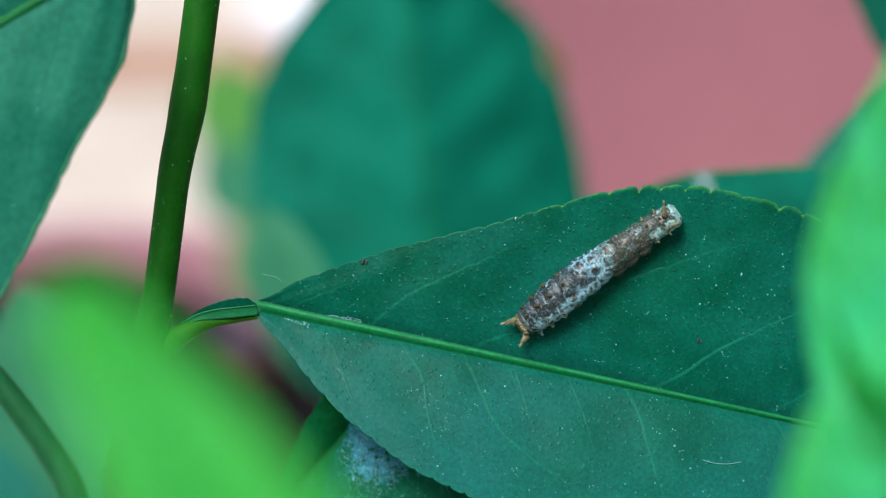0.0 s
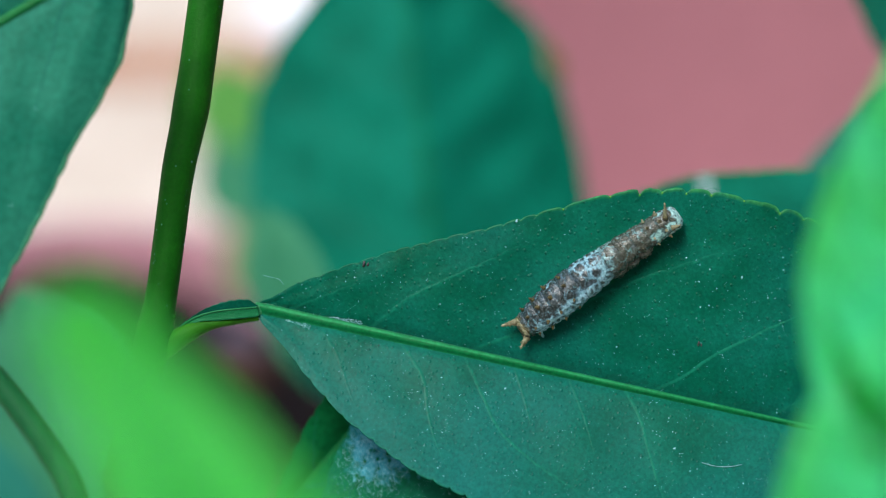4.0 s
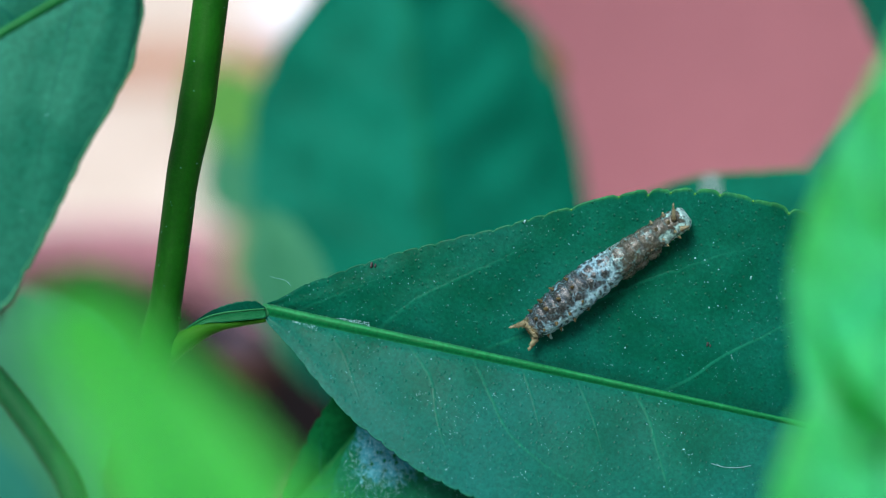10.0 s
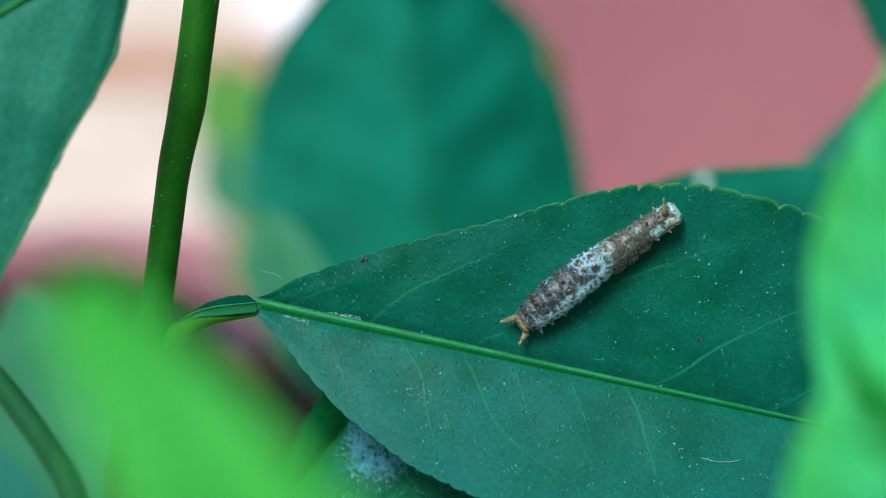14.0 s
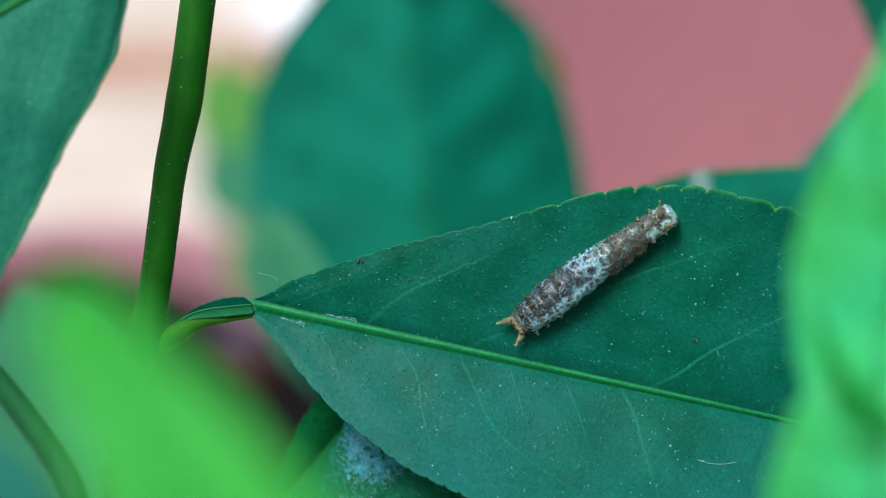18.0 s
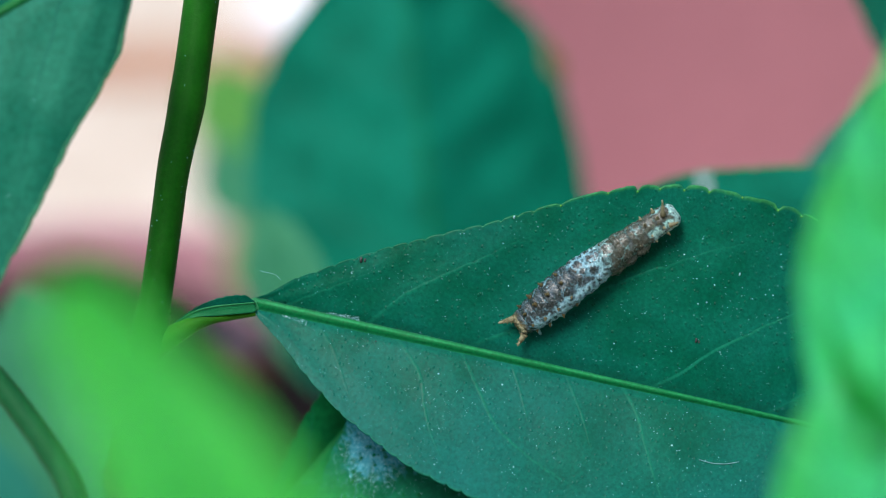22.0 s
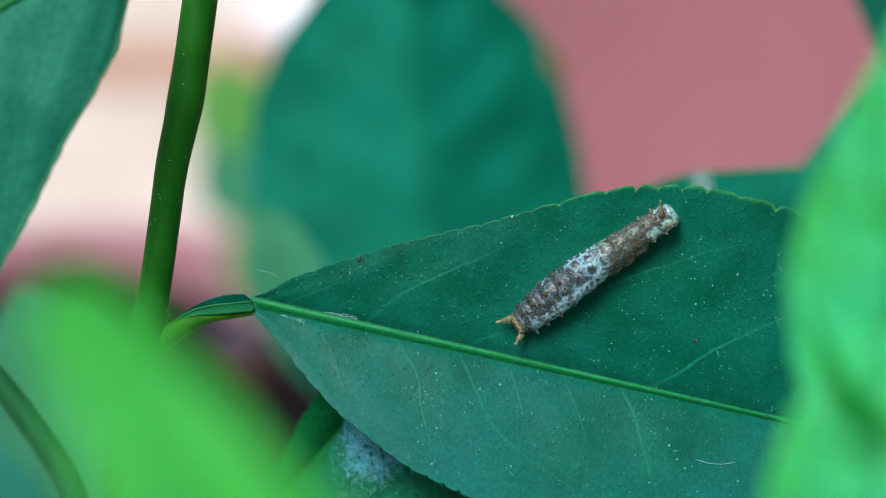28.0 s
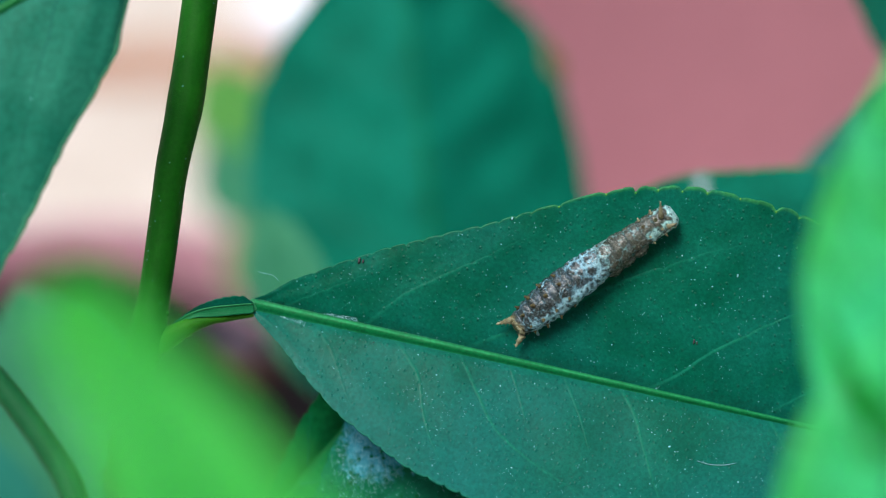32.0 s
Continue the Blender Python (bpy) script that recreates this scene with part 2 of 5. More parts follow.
# ---- mesh helpers ----
def part(name, bm, mat, parent=None, label="", smooth=True):
    """Links a bmesh as one mesh object, under a thing or a part if given."""
    me = bpy.data.meshes.new(name)
    bm.to_mesh(me)
    bm.free()
    me.materials.append(mat)
    for poly in me.polygons:
        poly.use_smooth = smooth
    ob = new(name, me)
    if parent:
        ob.parent = parent
    if label:
        ob["label"] = label
    return ob


def thing(name, m, label, category, group="", kind=""):
    ob = new(name)
    ob.empty_display_size = 0.01
    ob.matrix_basis = m
    return tagged(ob, label, category, group, kind)


def tube(points, radii, sides=10, bm=None, flat=1.0):
    """A tube of changing radius along a smoothed line, closed at both ends."""
    bm = bm or bmesh.new()
    pts = [Vector(q) for q in points]
    rings, normal = [], None
    for i, q in enumerate(pts):
        way = (pts[min(i + 1, len(pts) - 1)] - pts[max(i - 1, 0)]).normalized()
        if normal is None:
            normal = way.orthogonal().normalized()
        normal = (normal - way * normal.dot(way)).normalized()
        side = way.cross(normal)
        ring = []
        for k in range(sides):
            a = 2 * math.pi * k / sides
            ring.append(bm.verts.new(q + radii[i] * (math.cos(a) * normal + flat * math.sin(a) * side)))
        rings.append(ring)
    for a, b in zip(rings, rings[1:]):
        for k in range(sides):
            bm.faces.new((a[k], a[(k + 1) % sides], b[(k + 1) % sides], b[k]))
    bm.faces.new(reversed(rings[0]))
    bm.faces.new(rings[-1])
    return bm


def smooth_line(points, steps=6):
    """Catmull-Rom through the points."""
    p = [Vector(q) for q in points]
    p = [p[0] * 2 - p[1]] + p + [p[-1] * 2 - p[-2]]
    line = []
    for i in range(1, len(p) - 2):
        a, b, c, d = p[i - 1:i + 3]
        for k in range(steps):
            u = k / steps
            line.append(0.5 * (2 * b + (c - a) * u + (2 * a - 5 * b + 4 * c - d) * u * u + (3 * b - a - 3 * c + d) * u ** 3))
    return line + [p[-2]]


def lathe(profile, sides=48):
    bm = bmesh.new()
    rings = [[bm.verts.new((r * math.cos(2 * math.pi * k / sides), r * math.sin(2 * math.pi * k / sides), z)) for k in range(sides)] for r, z in profile]
    for a, b in zip(rings, rings[1:]):
        for k in range(sides):
            bm.faces.new((a[k], a[(k + 1) % sides], b[(k + 1) % sides], b[k]))
    return bm


def box(size, at=(0, 0, 0), bevel=0.0):
    bm = bmesh.new()
    bmesh.ops.create_cube(bm, size=1, matrix=Matrix.Translation(at) @ Matrix.Diagonal((*size, 1)))
    if bevel:
        bmesh.ops.bevel(bm, geom=bm.edges[:], offset=bevel, segments=2, affect="EDGES")
    return bm


# ---- leaves: x runs from the base along the midrib, z is the upper face ----
OUTLINE_S = (0, .008, .02, .05, .113, .17, .24, .275, .34, .39, .437, .49, .543, .62, .7, .8, .9, .96, 1)
OUTLINE_W = (.025, .055, .102, .19, .325, .45, .61, .675, .82, .9, .955, .987, 1, .99, .93, .75, .43, .19, 0)


OVATE_S = (0, .02, .06, .12, .2, .3, .4, .5, .6, .7, .8, .9, .96, 1)
OVATE_W = (.03, .22, .42, .62, .82, .95, 1, .98, .92, .8, .62, .36, .17, 0)


OVAL_S = (0, .04, .1, .2, .3, .45, .6, .75, .85, .95, 1)
OVAL_W = (.03, .2, .38, .64, .86, 1, 1, .91, .76, .42, 0)


ACUTE_S = (0, .08, .15, .3, .4, .5, .6, .68, .78, .885, .933, 1)
ACUTE_W = (.03, .4, .65, .75, .7, .63, .57, .53, .48, .44, .38, 0)
ACUTE_LOW_W = (.03, .6, .95, 1.15, 1.0, .9, .82, .71, .58, .46, .37, 0)


DROOP_S = (0, .02, .06, .1, .146, .186, .213, .25, .289, .35, .4, .5, .6, .7, .8, .9, .96, 1)
DROOP_W = (.03, .23, .42, .53, .645, .77, .85, .945, 1.045, 1.12, 1.15, 1.13, 1.05, .91, .7, .4, .18, 0)


MAIN_S = (0, .0117, .04, .0646, .0886, .143, .1745, .2115, .249, .303, .37, .408, .459, .489, .5265, .5547, .597, .7, .8, .9, .96, 1)
MAIN_W = (.03, .055, .155, .213, .276, .405, .465, .538, .603, .722, .866, .921, .974, .994, 1.003, .995, .99, .92, .74, .43, .19, 0)
LOW_S = (0, .0078, .045, .0706, .0956, .1277, .1657, .196, .2258, .247, .2755, .304, .4, .5, .6, .7, .8, .9, .96, 1)
LOW_W = (.03, .069, .176, .265, .341, .432, .508, .569, .619, .638, .667, .692, .8, .9, .93, .89, .73, .42, .19, 0)
FORE_S = (0, .05, .113, .24, .34, .437, .543, .62, .7, .8, .9, .96, 1)
FORE_W = (.025, .19, .325, .61, .82, .955, .95, .84, .68, .47, .26, .13, 0)


class Blade:
    """The shape of one leaf blade, in metres: length, half width, fold (degrees) of the halves, sag of the tip, waves and teeth of the margin."""

    def __init__(self, length, half, fold=8, sag=0.0, wave=0.0, teeth=0.0002, skew=0.0, seed=0, thick=0.0003, ripple=0.0, bow=0.0, shape="", pitch=0.0026, uneven=0.028, lean=1.0, smooth=1.0, curl=0.0):
        self.length, self.half, self.fold, self.sag, self.wave = length, half, math.tan(radians(fold)), sag, wave
        self.teeth, self.skew, self.seed, self.thick, self.ripple, self.bow = teeth, skew, seed, thick, ripple, bow
        self.pitch, self.uneven, self.lean, self.scalloped, self.smooth, self.curl = pitch, uneven, lean, shape == "main", smooth, curl
        self.outline = {"ovate": (OVATE_S, OVATE_W), "oval": (OVAL_S, OVAL_W), "droop": (DROOP_S, DROOP_W), "acute": (ACUTE_S, ACUTE_W), "fore": (FORE_S, FORE_W), "main": (MAIN_S, MAIN_W)}.get(shape, (OUTLINE_S, OUTLINE_W))
        self.low = {"main": (LOW_S, LOW_W), "acute": (ACUTE_S, ACUTE_LOW_W)}.get(shape, self.outline)

    def tooth(self, u, side):
        """Count of teeth up to u; one long margin of the main leaf turns from fine teeth to broad scallops."""
        n = u * self.length / self.pitch
        if self.scalloped and side > 0 and u > 0.3:
            n = 0.3 * self.length / self.pitch + (u - 0.3) * self.length / (1.6 * self.pitch)
        return n + 0.8 * noise.noise((u * 11, side * 3.1, self.seed))

    def width(self, u, side):
        w = self.half * float(np.interp(u, *(self.outline if side > 0 else self.low))) * (self.lean if side > 0 else 1.0)
        tooth = self.tooth(u, side) % 1.0
        deep = 1.3 + 1.2 * noise.noise((round(self.tooth(u, side)) * 1.7, 2.2, 0.3)) if self.scalloped and side > 0 and u > 0.3 else 1.0
        notch = max(0.0, 1 - min(tooth, 1 - tooth) / 0.17) ** 1.5
        fade = min(1.0, 6 * (1 - u)) * min(1.0, 12 * u)
        return max(0.0, w + fade * (deep * self.teeth * (1 + 0.9 * noise.noise((u * 17, side * 5.3, self.seed + 7))) * (0.5 * math.sin(math.pi * tooth) - notch) + self.uneven * self.half * noise.noise((u * 9, side * 7.7, self.seed + 3))))

    def point(self, u, v):
        """u: 0 to 1 along the midrib; v: -1 to 1 across."""
        side = 1 if v >= 0 else -1
        y = v * self.width(u, side)
        x = u * self.length + 0.25 * abs(y) * self.skew
        z = abs(y) * self.fold * (1 - 0.25 * abs(v)) - self.sag * u * u
        z += min(1.0, 4 * u) * self.wave * v * v * math.sin(9 * u + 2.1 * side + self.seed)
        z += 0.014 * self.half * noise.noise((u * 5, 2.2 * y / self.half, self.seed + 9))
        z += self.ripple * (self.smooth if side > 0 else 1.0) * min(1, 3 * abs(v)) * (1 - abs(v) ** 4) * math.sin(44 * (u - 0.05 * abs(v) - 0.15 * v * v) + 1.5 * side)
        z -= self.curl * v ** 4
        z -= 0.00035 * math.exp(-(y / 0.0008) ** 2)
        return Vector((x, y + self.bow * u * u, z))


def leaf_blade(blade, nu=70, nv=28):
    bm = bmesh.new()
    top, low = [], []
    bias = 1.5 if nv > 60 else 1.0
    rim = [0.984] if nv > 60 else []
    spread = [-1.0, -0.992] + [-r for r in rim] + [1.92 * j / (nv - 4) - 0.96 for j in range(nv - 3)] + rim + [0.992, 1.0]
    nv = len(spread) - 1
    for i in range(nu + 1):
        u = i / nu
        up, down = [], []
        for v in spread:
            q = blade.point(u, math.copysign(abs(v) ** bias, v))
            up.append(bm.verts.new(q))
            down.append(bm.verts.new(q - Vector((0, 0, blade.thick))))
        top.append(up)
        low.append(down)
    for i in range(nu):
        for j in range(nv):
            bm.faces.new((top[i][j], top[i + 1][j], top[i + 1][j + 1], top[i][j + 1]))
            bm.faces.new((low[i][j + 1], low[i + 1][j + 1], low[i + 1][j], low[i][j]))
        bm.faces.new((low[i][0], low[i + 1][0], top[i + 1][0], top[i][0]))
        bm.faces.new((top[i][nv], top[i + 1][nv], low[i + 1][nv], low[i][nv]))
    bmesh.ops.remove_doubles(bm, verts=bm.verts, dist=1e-7)
    return bm


def vein_line(blade, u0, side, slant=0.2, reach=0.94, lift=-0.0001):
    """A side vein leaves the midrib, bends towards the tip and fades near the margin."""
    line = []
    for k in range(17):
        v = reach * k / 16
        u = u0 + slant * ((0.25 * v + 0.75 * v * v) if side > 0 else (0.12 * v + 0.88 * v * v)) + 0.007 * noise.noise((u0 * 40, v * 6, side))
        if u < 0.985:
            line.append(blade.point(u, side * v) + Vector((0, 0, lift)))
    return line


def weighted(name, bm, values, mat, parent, label=""):
    """A part whose vertices carry weights for the material."""
    ob = part(name, bm, mat, parent, label)
    for key, row in values.items():
        ob.data.attributes.new(key, "FLOAT", "POINT").data.foreach_set("value", row)
    return ob


def ridge(blade, rib, parent, steps=220, across=16):
    """A low rounded midrib that runs out into the blade on both sides, palest along its upper shoulder, where a
    highlight is painted in.
    """
    bm, last, ribs, highlights = bmesh.new(), None, [], []
    for k in range(steps + 1):
        u = 0.002 + 0.99 * k / steps
        wide = rib * (1.1 - 0.8 * u)
        row = []
        for j in range(across + 1):
            f = 2 * j / across - 1
            y = min(0.95, max(-0.95, f * wide / max(blade.width(u, 1 if f > 0 else -1), 1e-5)))
            q = blade.point(u, y)
            lift = 0.0005 * (1 - 0.5 * u) * math.cos(f * math.pi / 2) ** 1.5 - 0.00003
            row.append(bm.verts.new(q + Vector((0, 0, lift + 0.00003 * noise.noise((u * 160, f * 2, 1.0))))))
            ribs.append(max(0.0, 1 - abs(f) ** 4))
            highlights.append((0.75 - 0.25 * u + 0.35 * noise.noise((u * 40, 0.4, 2.0))) * math.exp(-((f - 0.42) / 0.26) ** 2) + 0.25 * math.exp(-((f + 0.8) / 0.12) ** 2))
        if last:
            for j in range(across):
                bm.faces.new((last[j], row[j], row[j + 1], last[j + 1]))
        last = row
    return weighted("midrib", bm, {"rib": ribs, "crest": highlights}, LEAF_MAIN, parent, "raised light green midrib")


def vein_ridge(blade, course, wide, strength, parent):
    """A faint low side vein along a course of (u, v), fading towards its end."""
    line = smooth_line([(*q, 0) for q in course], 10)
    bm, last, veins, n, across = bmesh.new(), None, [], len(line), 8
    flat = [Vector((q.x * blade.length, q.y * blade.width(q.x, 1 if q.y >= 0 else -1), 0)) for q in line]
    for k, q in enumerate(flat):
        way = (flat[min(k + 1, n - 1)] - flat[max(k - 1, 0)]).normalized()
        out = Vector((-way.y, way.x, 0))
        fade = min(1.0, 0.35 + 5 * k / n) * min(1.0, 2.2 * (1 - k / n)) * (0.85 + 0.4 * noise.noise((k * 0.23, wide * 9e3, strength)))
        row = []
        for j in range(across + 1):
            f = 2 * j / across - 1
            p = q + out * f * wide * (1 - 0.5 * k / n)
            u = p.x / blade.length
            v = max(-1.0, min(1.0, p.y / blade.width(u, 1 if p.y >= 0 else -1)))
            swell = math.cos(f * math.pi / 2) ** 2
            row.append(bm.verts.new(blade.point(u, v) + Vector((0, 0, 0.00003 * swell * fade - 0.000006))))
            veins.append(min(1.0, 0.9 * strength * fade * swell))
        if last:
            for j in range(across):
                bm.faces.new((last[j], row[j], row[j + 1], last[j + 1]))
        last = row
    bmesh.ops.recalc_face_normals(bm, faces=bm.faces)
    if sum(f.normal.z for f in bm.faces) < 0:
        bmesh.ops.reverse_faces(bm, faces=bm.faces)
    return weighted("vein", bm, {"vein": veins}, LEAF_MAIN, parent)


def dress(ob, blade, veins, rib, rib_mat, vein_mat, edge_mat=None, vein_width=0.0002, steps=40, rim_width=1.0):
    """Midrib, side veins and margin of one leaf, as its sub-parts."""
    line = [blade.point(k / steps, 0) - Vector((0, 0, 0.00012)) for k in range(steps + 1)]
    if rib_mat:
        part("midrib", tube(line, [rib * (1 - 0.62 * k / steps) for k in range(steps + 1)], 8), rib_mat, ob, "raised light green midrib")
    for u0, side, slant in veins:
        path = vein_line(blade, u0, side, slant, 0.9, 0.0)
        if len(path) > 3:
            n = len(path)
            wide = [vein_width * (1.0 if side < 0 else 0.75) * (1 - 0.9 * k / n) for k in range(n)]
            part("vein", tube([q - Vector((0, 0, 0.92 * r)) for q, r in zip(path, wide)], wide, 16), vein_mat, ob)
    if edge_mat:
        n = 420
        for side in (1, -1):
            rim = [blade.point(k / n, 0.995 * side) - Vector((0, 0, blade.thick * 0.4)) for k in range(2, n + 1)]
            part("margin", tube(rim, [(rim_width * 0.00008 + (0.0001 * max(0.0, min(1.0, (k / n - 0.2) * 4)) if side > 0 else 0.0)) * (1 + 0.6 * noise.noise((k * 0.11, side, 6.0))) for k in range(2, n + 1)], 5), edge_mat if side > 0 or rim_width > 1 else VEIN, ob, "pale yellowish leaf margin" if side > 0 else "")


def vein_set(count, start=0.03, stop=0.8):
    return [(start + (stop - start) * (k + 0.35 * (side > 0)) / count, side, 0.2) for k in range(count) for side in (1, -1)]


# ---- the setting ----
bm = bmesh.new()
bmesh.ops.create_grid(bm, x_segments=2, y_segments=2, size=150)
ground = tagged(part("ground", bm, GROUT), "brownish mortar bed of the patio reaching far out", "ground", kind="structure")
ground.location.z = -0.012

# patio tiles, with one row of narrow peach border tiles
paving = thing("patio_floor", pose(0, 0, 0), "cream ceramic patio tiles with a narrow peach border row", "floor", kind="structure")
square = part("tile", box((0.297, 0.297, 0.012), (0, 0, -0.006), 0.002), FLOOR, paving, "", False)
strip = part("tile", box((0.297, 0.067, 0.012), (0, 0, -0.006), 0.002), PEACH, paving, "narrow peach border tile", False)
rows_y = [-0.392, -0.092, 0.208, 0.508, 0.808, 1.108, 1.477, 1.777, 2.077, 2.377]
first_square, first_strip = True, True
for i in range(-6, 5):
    for y in rows_y:
        if first_square:
            ob, first_square = square, False
        else:
            ob = new("tile", square.data)
            ob.parent = paving
        ob.location = (0.05 + 0.3 * i, y, 0.0)
    if first_strip:
        ob, first_strip = strip, False
    else:
        ob = new("tile", strip.data)
        ob.parent = paving
    ob.location = (0.05 + 0.3 * i, 1.292, 0.003)

# pink wall
wall = part("wall_north", box((2.4, 0.15, 1.6), (1.1745149020446657, 0.98, 0.8), 0.004), WALL, None, "", False)
tagged(wall, "plain pink painted wall beyond the plants", "wall", kind="structure")

# unseen walls, added to block horizon light and darken the leaf's reflections
blocker_plaster = plain_material("grey_green_plaster", (0.10, 0.12, 0.10), (0.16, 0.18, 0.15), 4, 0.9, 0.3, 0.01)
south = part("blocker_wall_south", box((6.0, 0.2, 2.2), (0.0, -1.7, 1.1), 0.004), blocker_plaster, None, "", False)
tagged(south, "plain grey-green wall added out of view to block low light", "wall", kind="structure")
east = part("blocker_wall_east", box((0.2, 2.45, 2.2), (2.25, -0.375, 1.1), 0.004), blocker_plaster, None, "", False)
tagged(east, "plain grey-green wall added out of view to block low light", "wall", kind="structure")

# pots
POT_AT = (-0.13352022384088327, 0.5984544475032264)
pot = thing("flower_pot", pose(*POT_AT, 0), "round mauve plastic flower pot filled with dark soil", "pot")
part("pot_wall", lathe([(0.0, 0.0), (0.085, 0.0), (0.09, 0.004), (0.109, 0.18), (0.105, 0.18), (0.084, 0.012), (0.0, 0.012)]), POT, pot)
part("rim", lathe([(0.1085, 0.175), (0.115, 0.176), (0.117, 0.18), (0.117, 0.198), (0.115, 0.201), (0.106, 0.200), (0.104, 0.196), (0.1035, 0.15)]), POT, pot, "thick rolled mauve rim")
soil_bm = bmesh.new()
bmesh.ops.create_grid(soil_bm, x_segments=56, y_segments=56, size=0.112)
for v in list(soil_bm.verts):
    r = math.hypot(v.co.x, v.co.y)
    if r > 0.1025:
        soil_bm.verts.remove(v)
    else:
        v.co.z = 0.183 - 0.005 * max(0.0, min(1.0, v.co.x / 0.05)) + 0.005 * noise.noise(v.co * 90) + 0.003 * noise.noise(v.co * 300)
soil = tagged(part("soil", soil_bm, SOIL), "dark crumbly potting soil in the mauve pot", "soil")
soil.location = (*POT_AT, 0)
clod_bm = bmesh.new()
bmesh.ops.create_icosphere(clod_bm, subdivisions=1, radius=0.004)
for v in clod_bm.verts:
    v.co *= 1 + 0.4 * noise.noise(v.co * 320)
clod = part("clod", clod_bm, SOIL, soil)
rnd = random.Random(77)
for k in range(36):
    ob = clod if k == 0 else new("clod", clod.data)
    ob.parent = soil
    a, r, size = rnd.uniform(0, 6.28), 0.097 * rnd.random() ** 0.5, rnd.uniform(0.5, 1.5)
    ob.matrix_basis = pose(r * math.cos(a), r * math.sin(a), 0.184 - 0.005 * max(0.0, min(1.0, r * math.cos(a) / 0.05)), 0, 0, 57.3 * a) @ Matrix.Scale(size, 4)

# added lump that stands in for the violet-grey shade inside the pot
POT_SHADE = plain_material("violet_grey_pot_shade", (0.05, 0.05, 0.078), (0.085, 0.082, 0.12), 120, 0.8)
shade_lump = bmesh.new()
bmesh.ops.create_icosphere(shade_lump, subdivisions=3, radius=1.0)
for v in shade_lump.verts:
    v.co = Vector((v.co.x * 0.012, v.co.y * 0.009, v.co.z * 0.007)) * (1 + 0.16 * noise.noise(v.co * 1.3))
stone = tagged(part("shade_lump", shade_lump, POT_SHADE), "smooth violet-grey lump half sunk in the soil, added for the pot's shaded inside", "stone")
stone.matrix_basis = pose(POT_AT[0] + 0.058, POT_AT[1] + 0.060, 0.181, 14, 0, -20)

DRY = plain_material("dry_leaf", (0.03, 0.016, 0.015), (0.075, 0.038, 0.026), 60, 0.7)
SCORCH = plain_material("scorched_margin", (0.13, 0.1, 0.055), (0.22, 0.15, 0.09), 120, 0.7)
dry_leaf = thing("dry_leaf", pose(POT_AT[0] + 0.058, POT_AT[1] + 0.032, 0.188, 6, -4, -40), "curled dry reddish-brown leaf lying on the potting soil", "leaf")

saucer = thing("white_saucer", pose(-0.083, 1.35, 0.0), "shallow white glazed saucer lying on the patio", "saucer")
part("dish", lathe([(0.0, 0.002), (0.036, 0.002), (0.038, 0.004), (0.055, 0.014), (0.056, 0.016), (0.054, 0.017), (0.037, 0.008), (0.0, 0.007)]), WHITE, saucer)
part("foot_ring", lathe([(0.036, 0.0), (0.038, 0.0), (0.038, 0.004), (0.036, 0.004), (0.036, 0.0)]), WHITE, saucer)

# ---- the citrus plant: stem, leaves on it ----
plant = thing("citrus_plant", pose(0, 0, 0), "young citrus plant with glossy green leaves growing in a mauve pot", "plant")


def grow(blade, m, mat, parent, label="", veins=(), rib=0.0005, rib_mat=RIB, edge=None, fine=(70, 28), vein_width=0.0002, rim_width=1.0):
    ob = part("leaf", leaf_blade(blade, *fine), mat, parent, label)
    ob.matrix_basis = m
    dress(ob, blade, veins, rib, rib_mat, VEIN, edge, vein_width, 40, rim_width)
    return ob


stem_line = smooth_line([(-0.0230, 0.1941, 0.5241), (-0.0238, 0.1907, 0.5183), (-0.0251, 0.1852, 0.5098), (-0.0264, 0.1819, 0.5041), (-0.0272, 0.1795, 0.4990), (-0.0280, 0.1765, 0.4937), (-0.0289, 0.1740, 0.4893), (-0.0301, 0.1723, 0.4844), (-0.0318, 0.1725, 0.4767)], 8)
n = len(stem_line)
stem = part("stem", tube(stem_line, [0.00176 + 0.00008 * math.exp(-((k - 16) / 2) ** 2) + 0.0003 * math.exp(-((k - 48) / 4) ** 2) - 0.00018 * min(1, max(0, (k - 17) / 10)) for k in range(n)], 20), STEM, plant, "smooth dark green stem")
specks, rnd = bmesh.new(), random.Random(5)
for k in range(60):
    q = stem_line[rnd.randrange(6, 50)]
    a, r = rnd.uniform(3.4, 6.0), 0.00002 + 0.00004 * rnd.random()
    at = q + Vector((0.00168 * math.cos(a), 0.00168 * math.sin(a), rnd.uniform(-0.0015, 0.0015)))
    bmesh.ops.create_icosphere(specks, subdivisions=1, radius=r, matrix=Matrix.Translation(at))
part("dust_specks", specks, DUST, stem)["kind"] = "stuff"
bud = bmesh.new()
bmesh.ops.create_icosphere(bud, subdivisions=2, radius=0.0002, matrix=Matrix.Translation((-0.0268, 0.1747, 0.4915)) @ Matrix.Diagonal((1, 1, 1.5, 1)))
part("bud", bud, STEM, stem, "small green axillary bud")
foot_line = smooth_line([(-0.0314, 0.1722, 0.4783), (-0.0350, 0.1866, 0.4632), (-0.0516, 0.2762, 0.3983), (-0.0784, 0.4243, 0.2949), (-0.1049, 0.5745, 0.1951), (-0.1124, 0.6153, 0.1657)], 8)
trunk = part("trunk", tube(foot_line, [0.0019 + 0.00004 * k for k in range(len(foot_line))], 14), STEM, plant, "lower stem rooted in the soil")

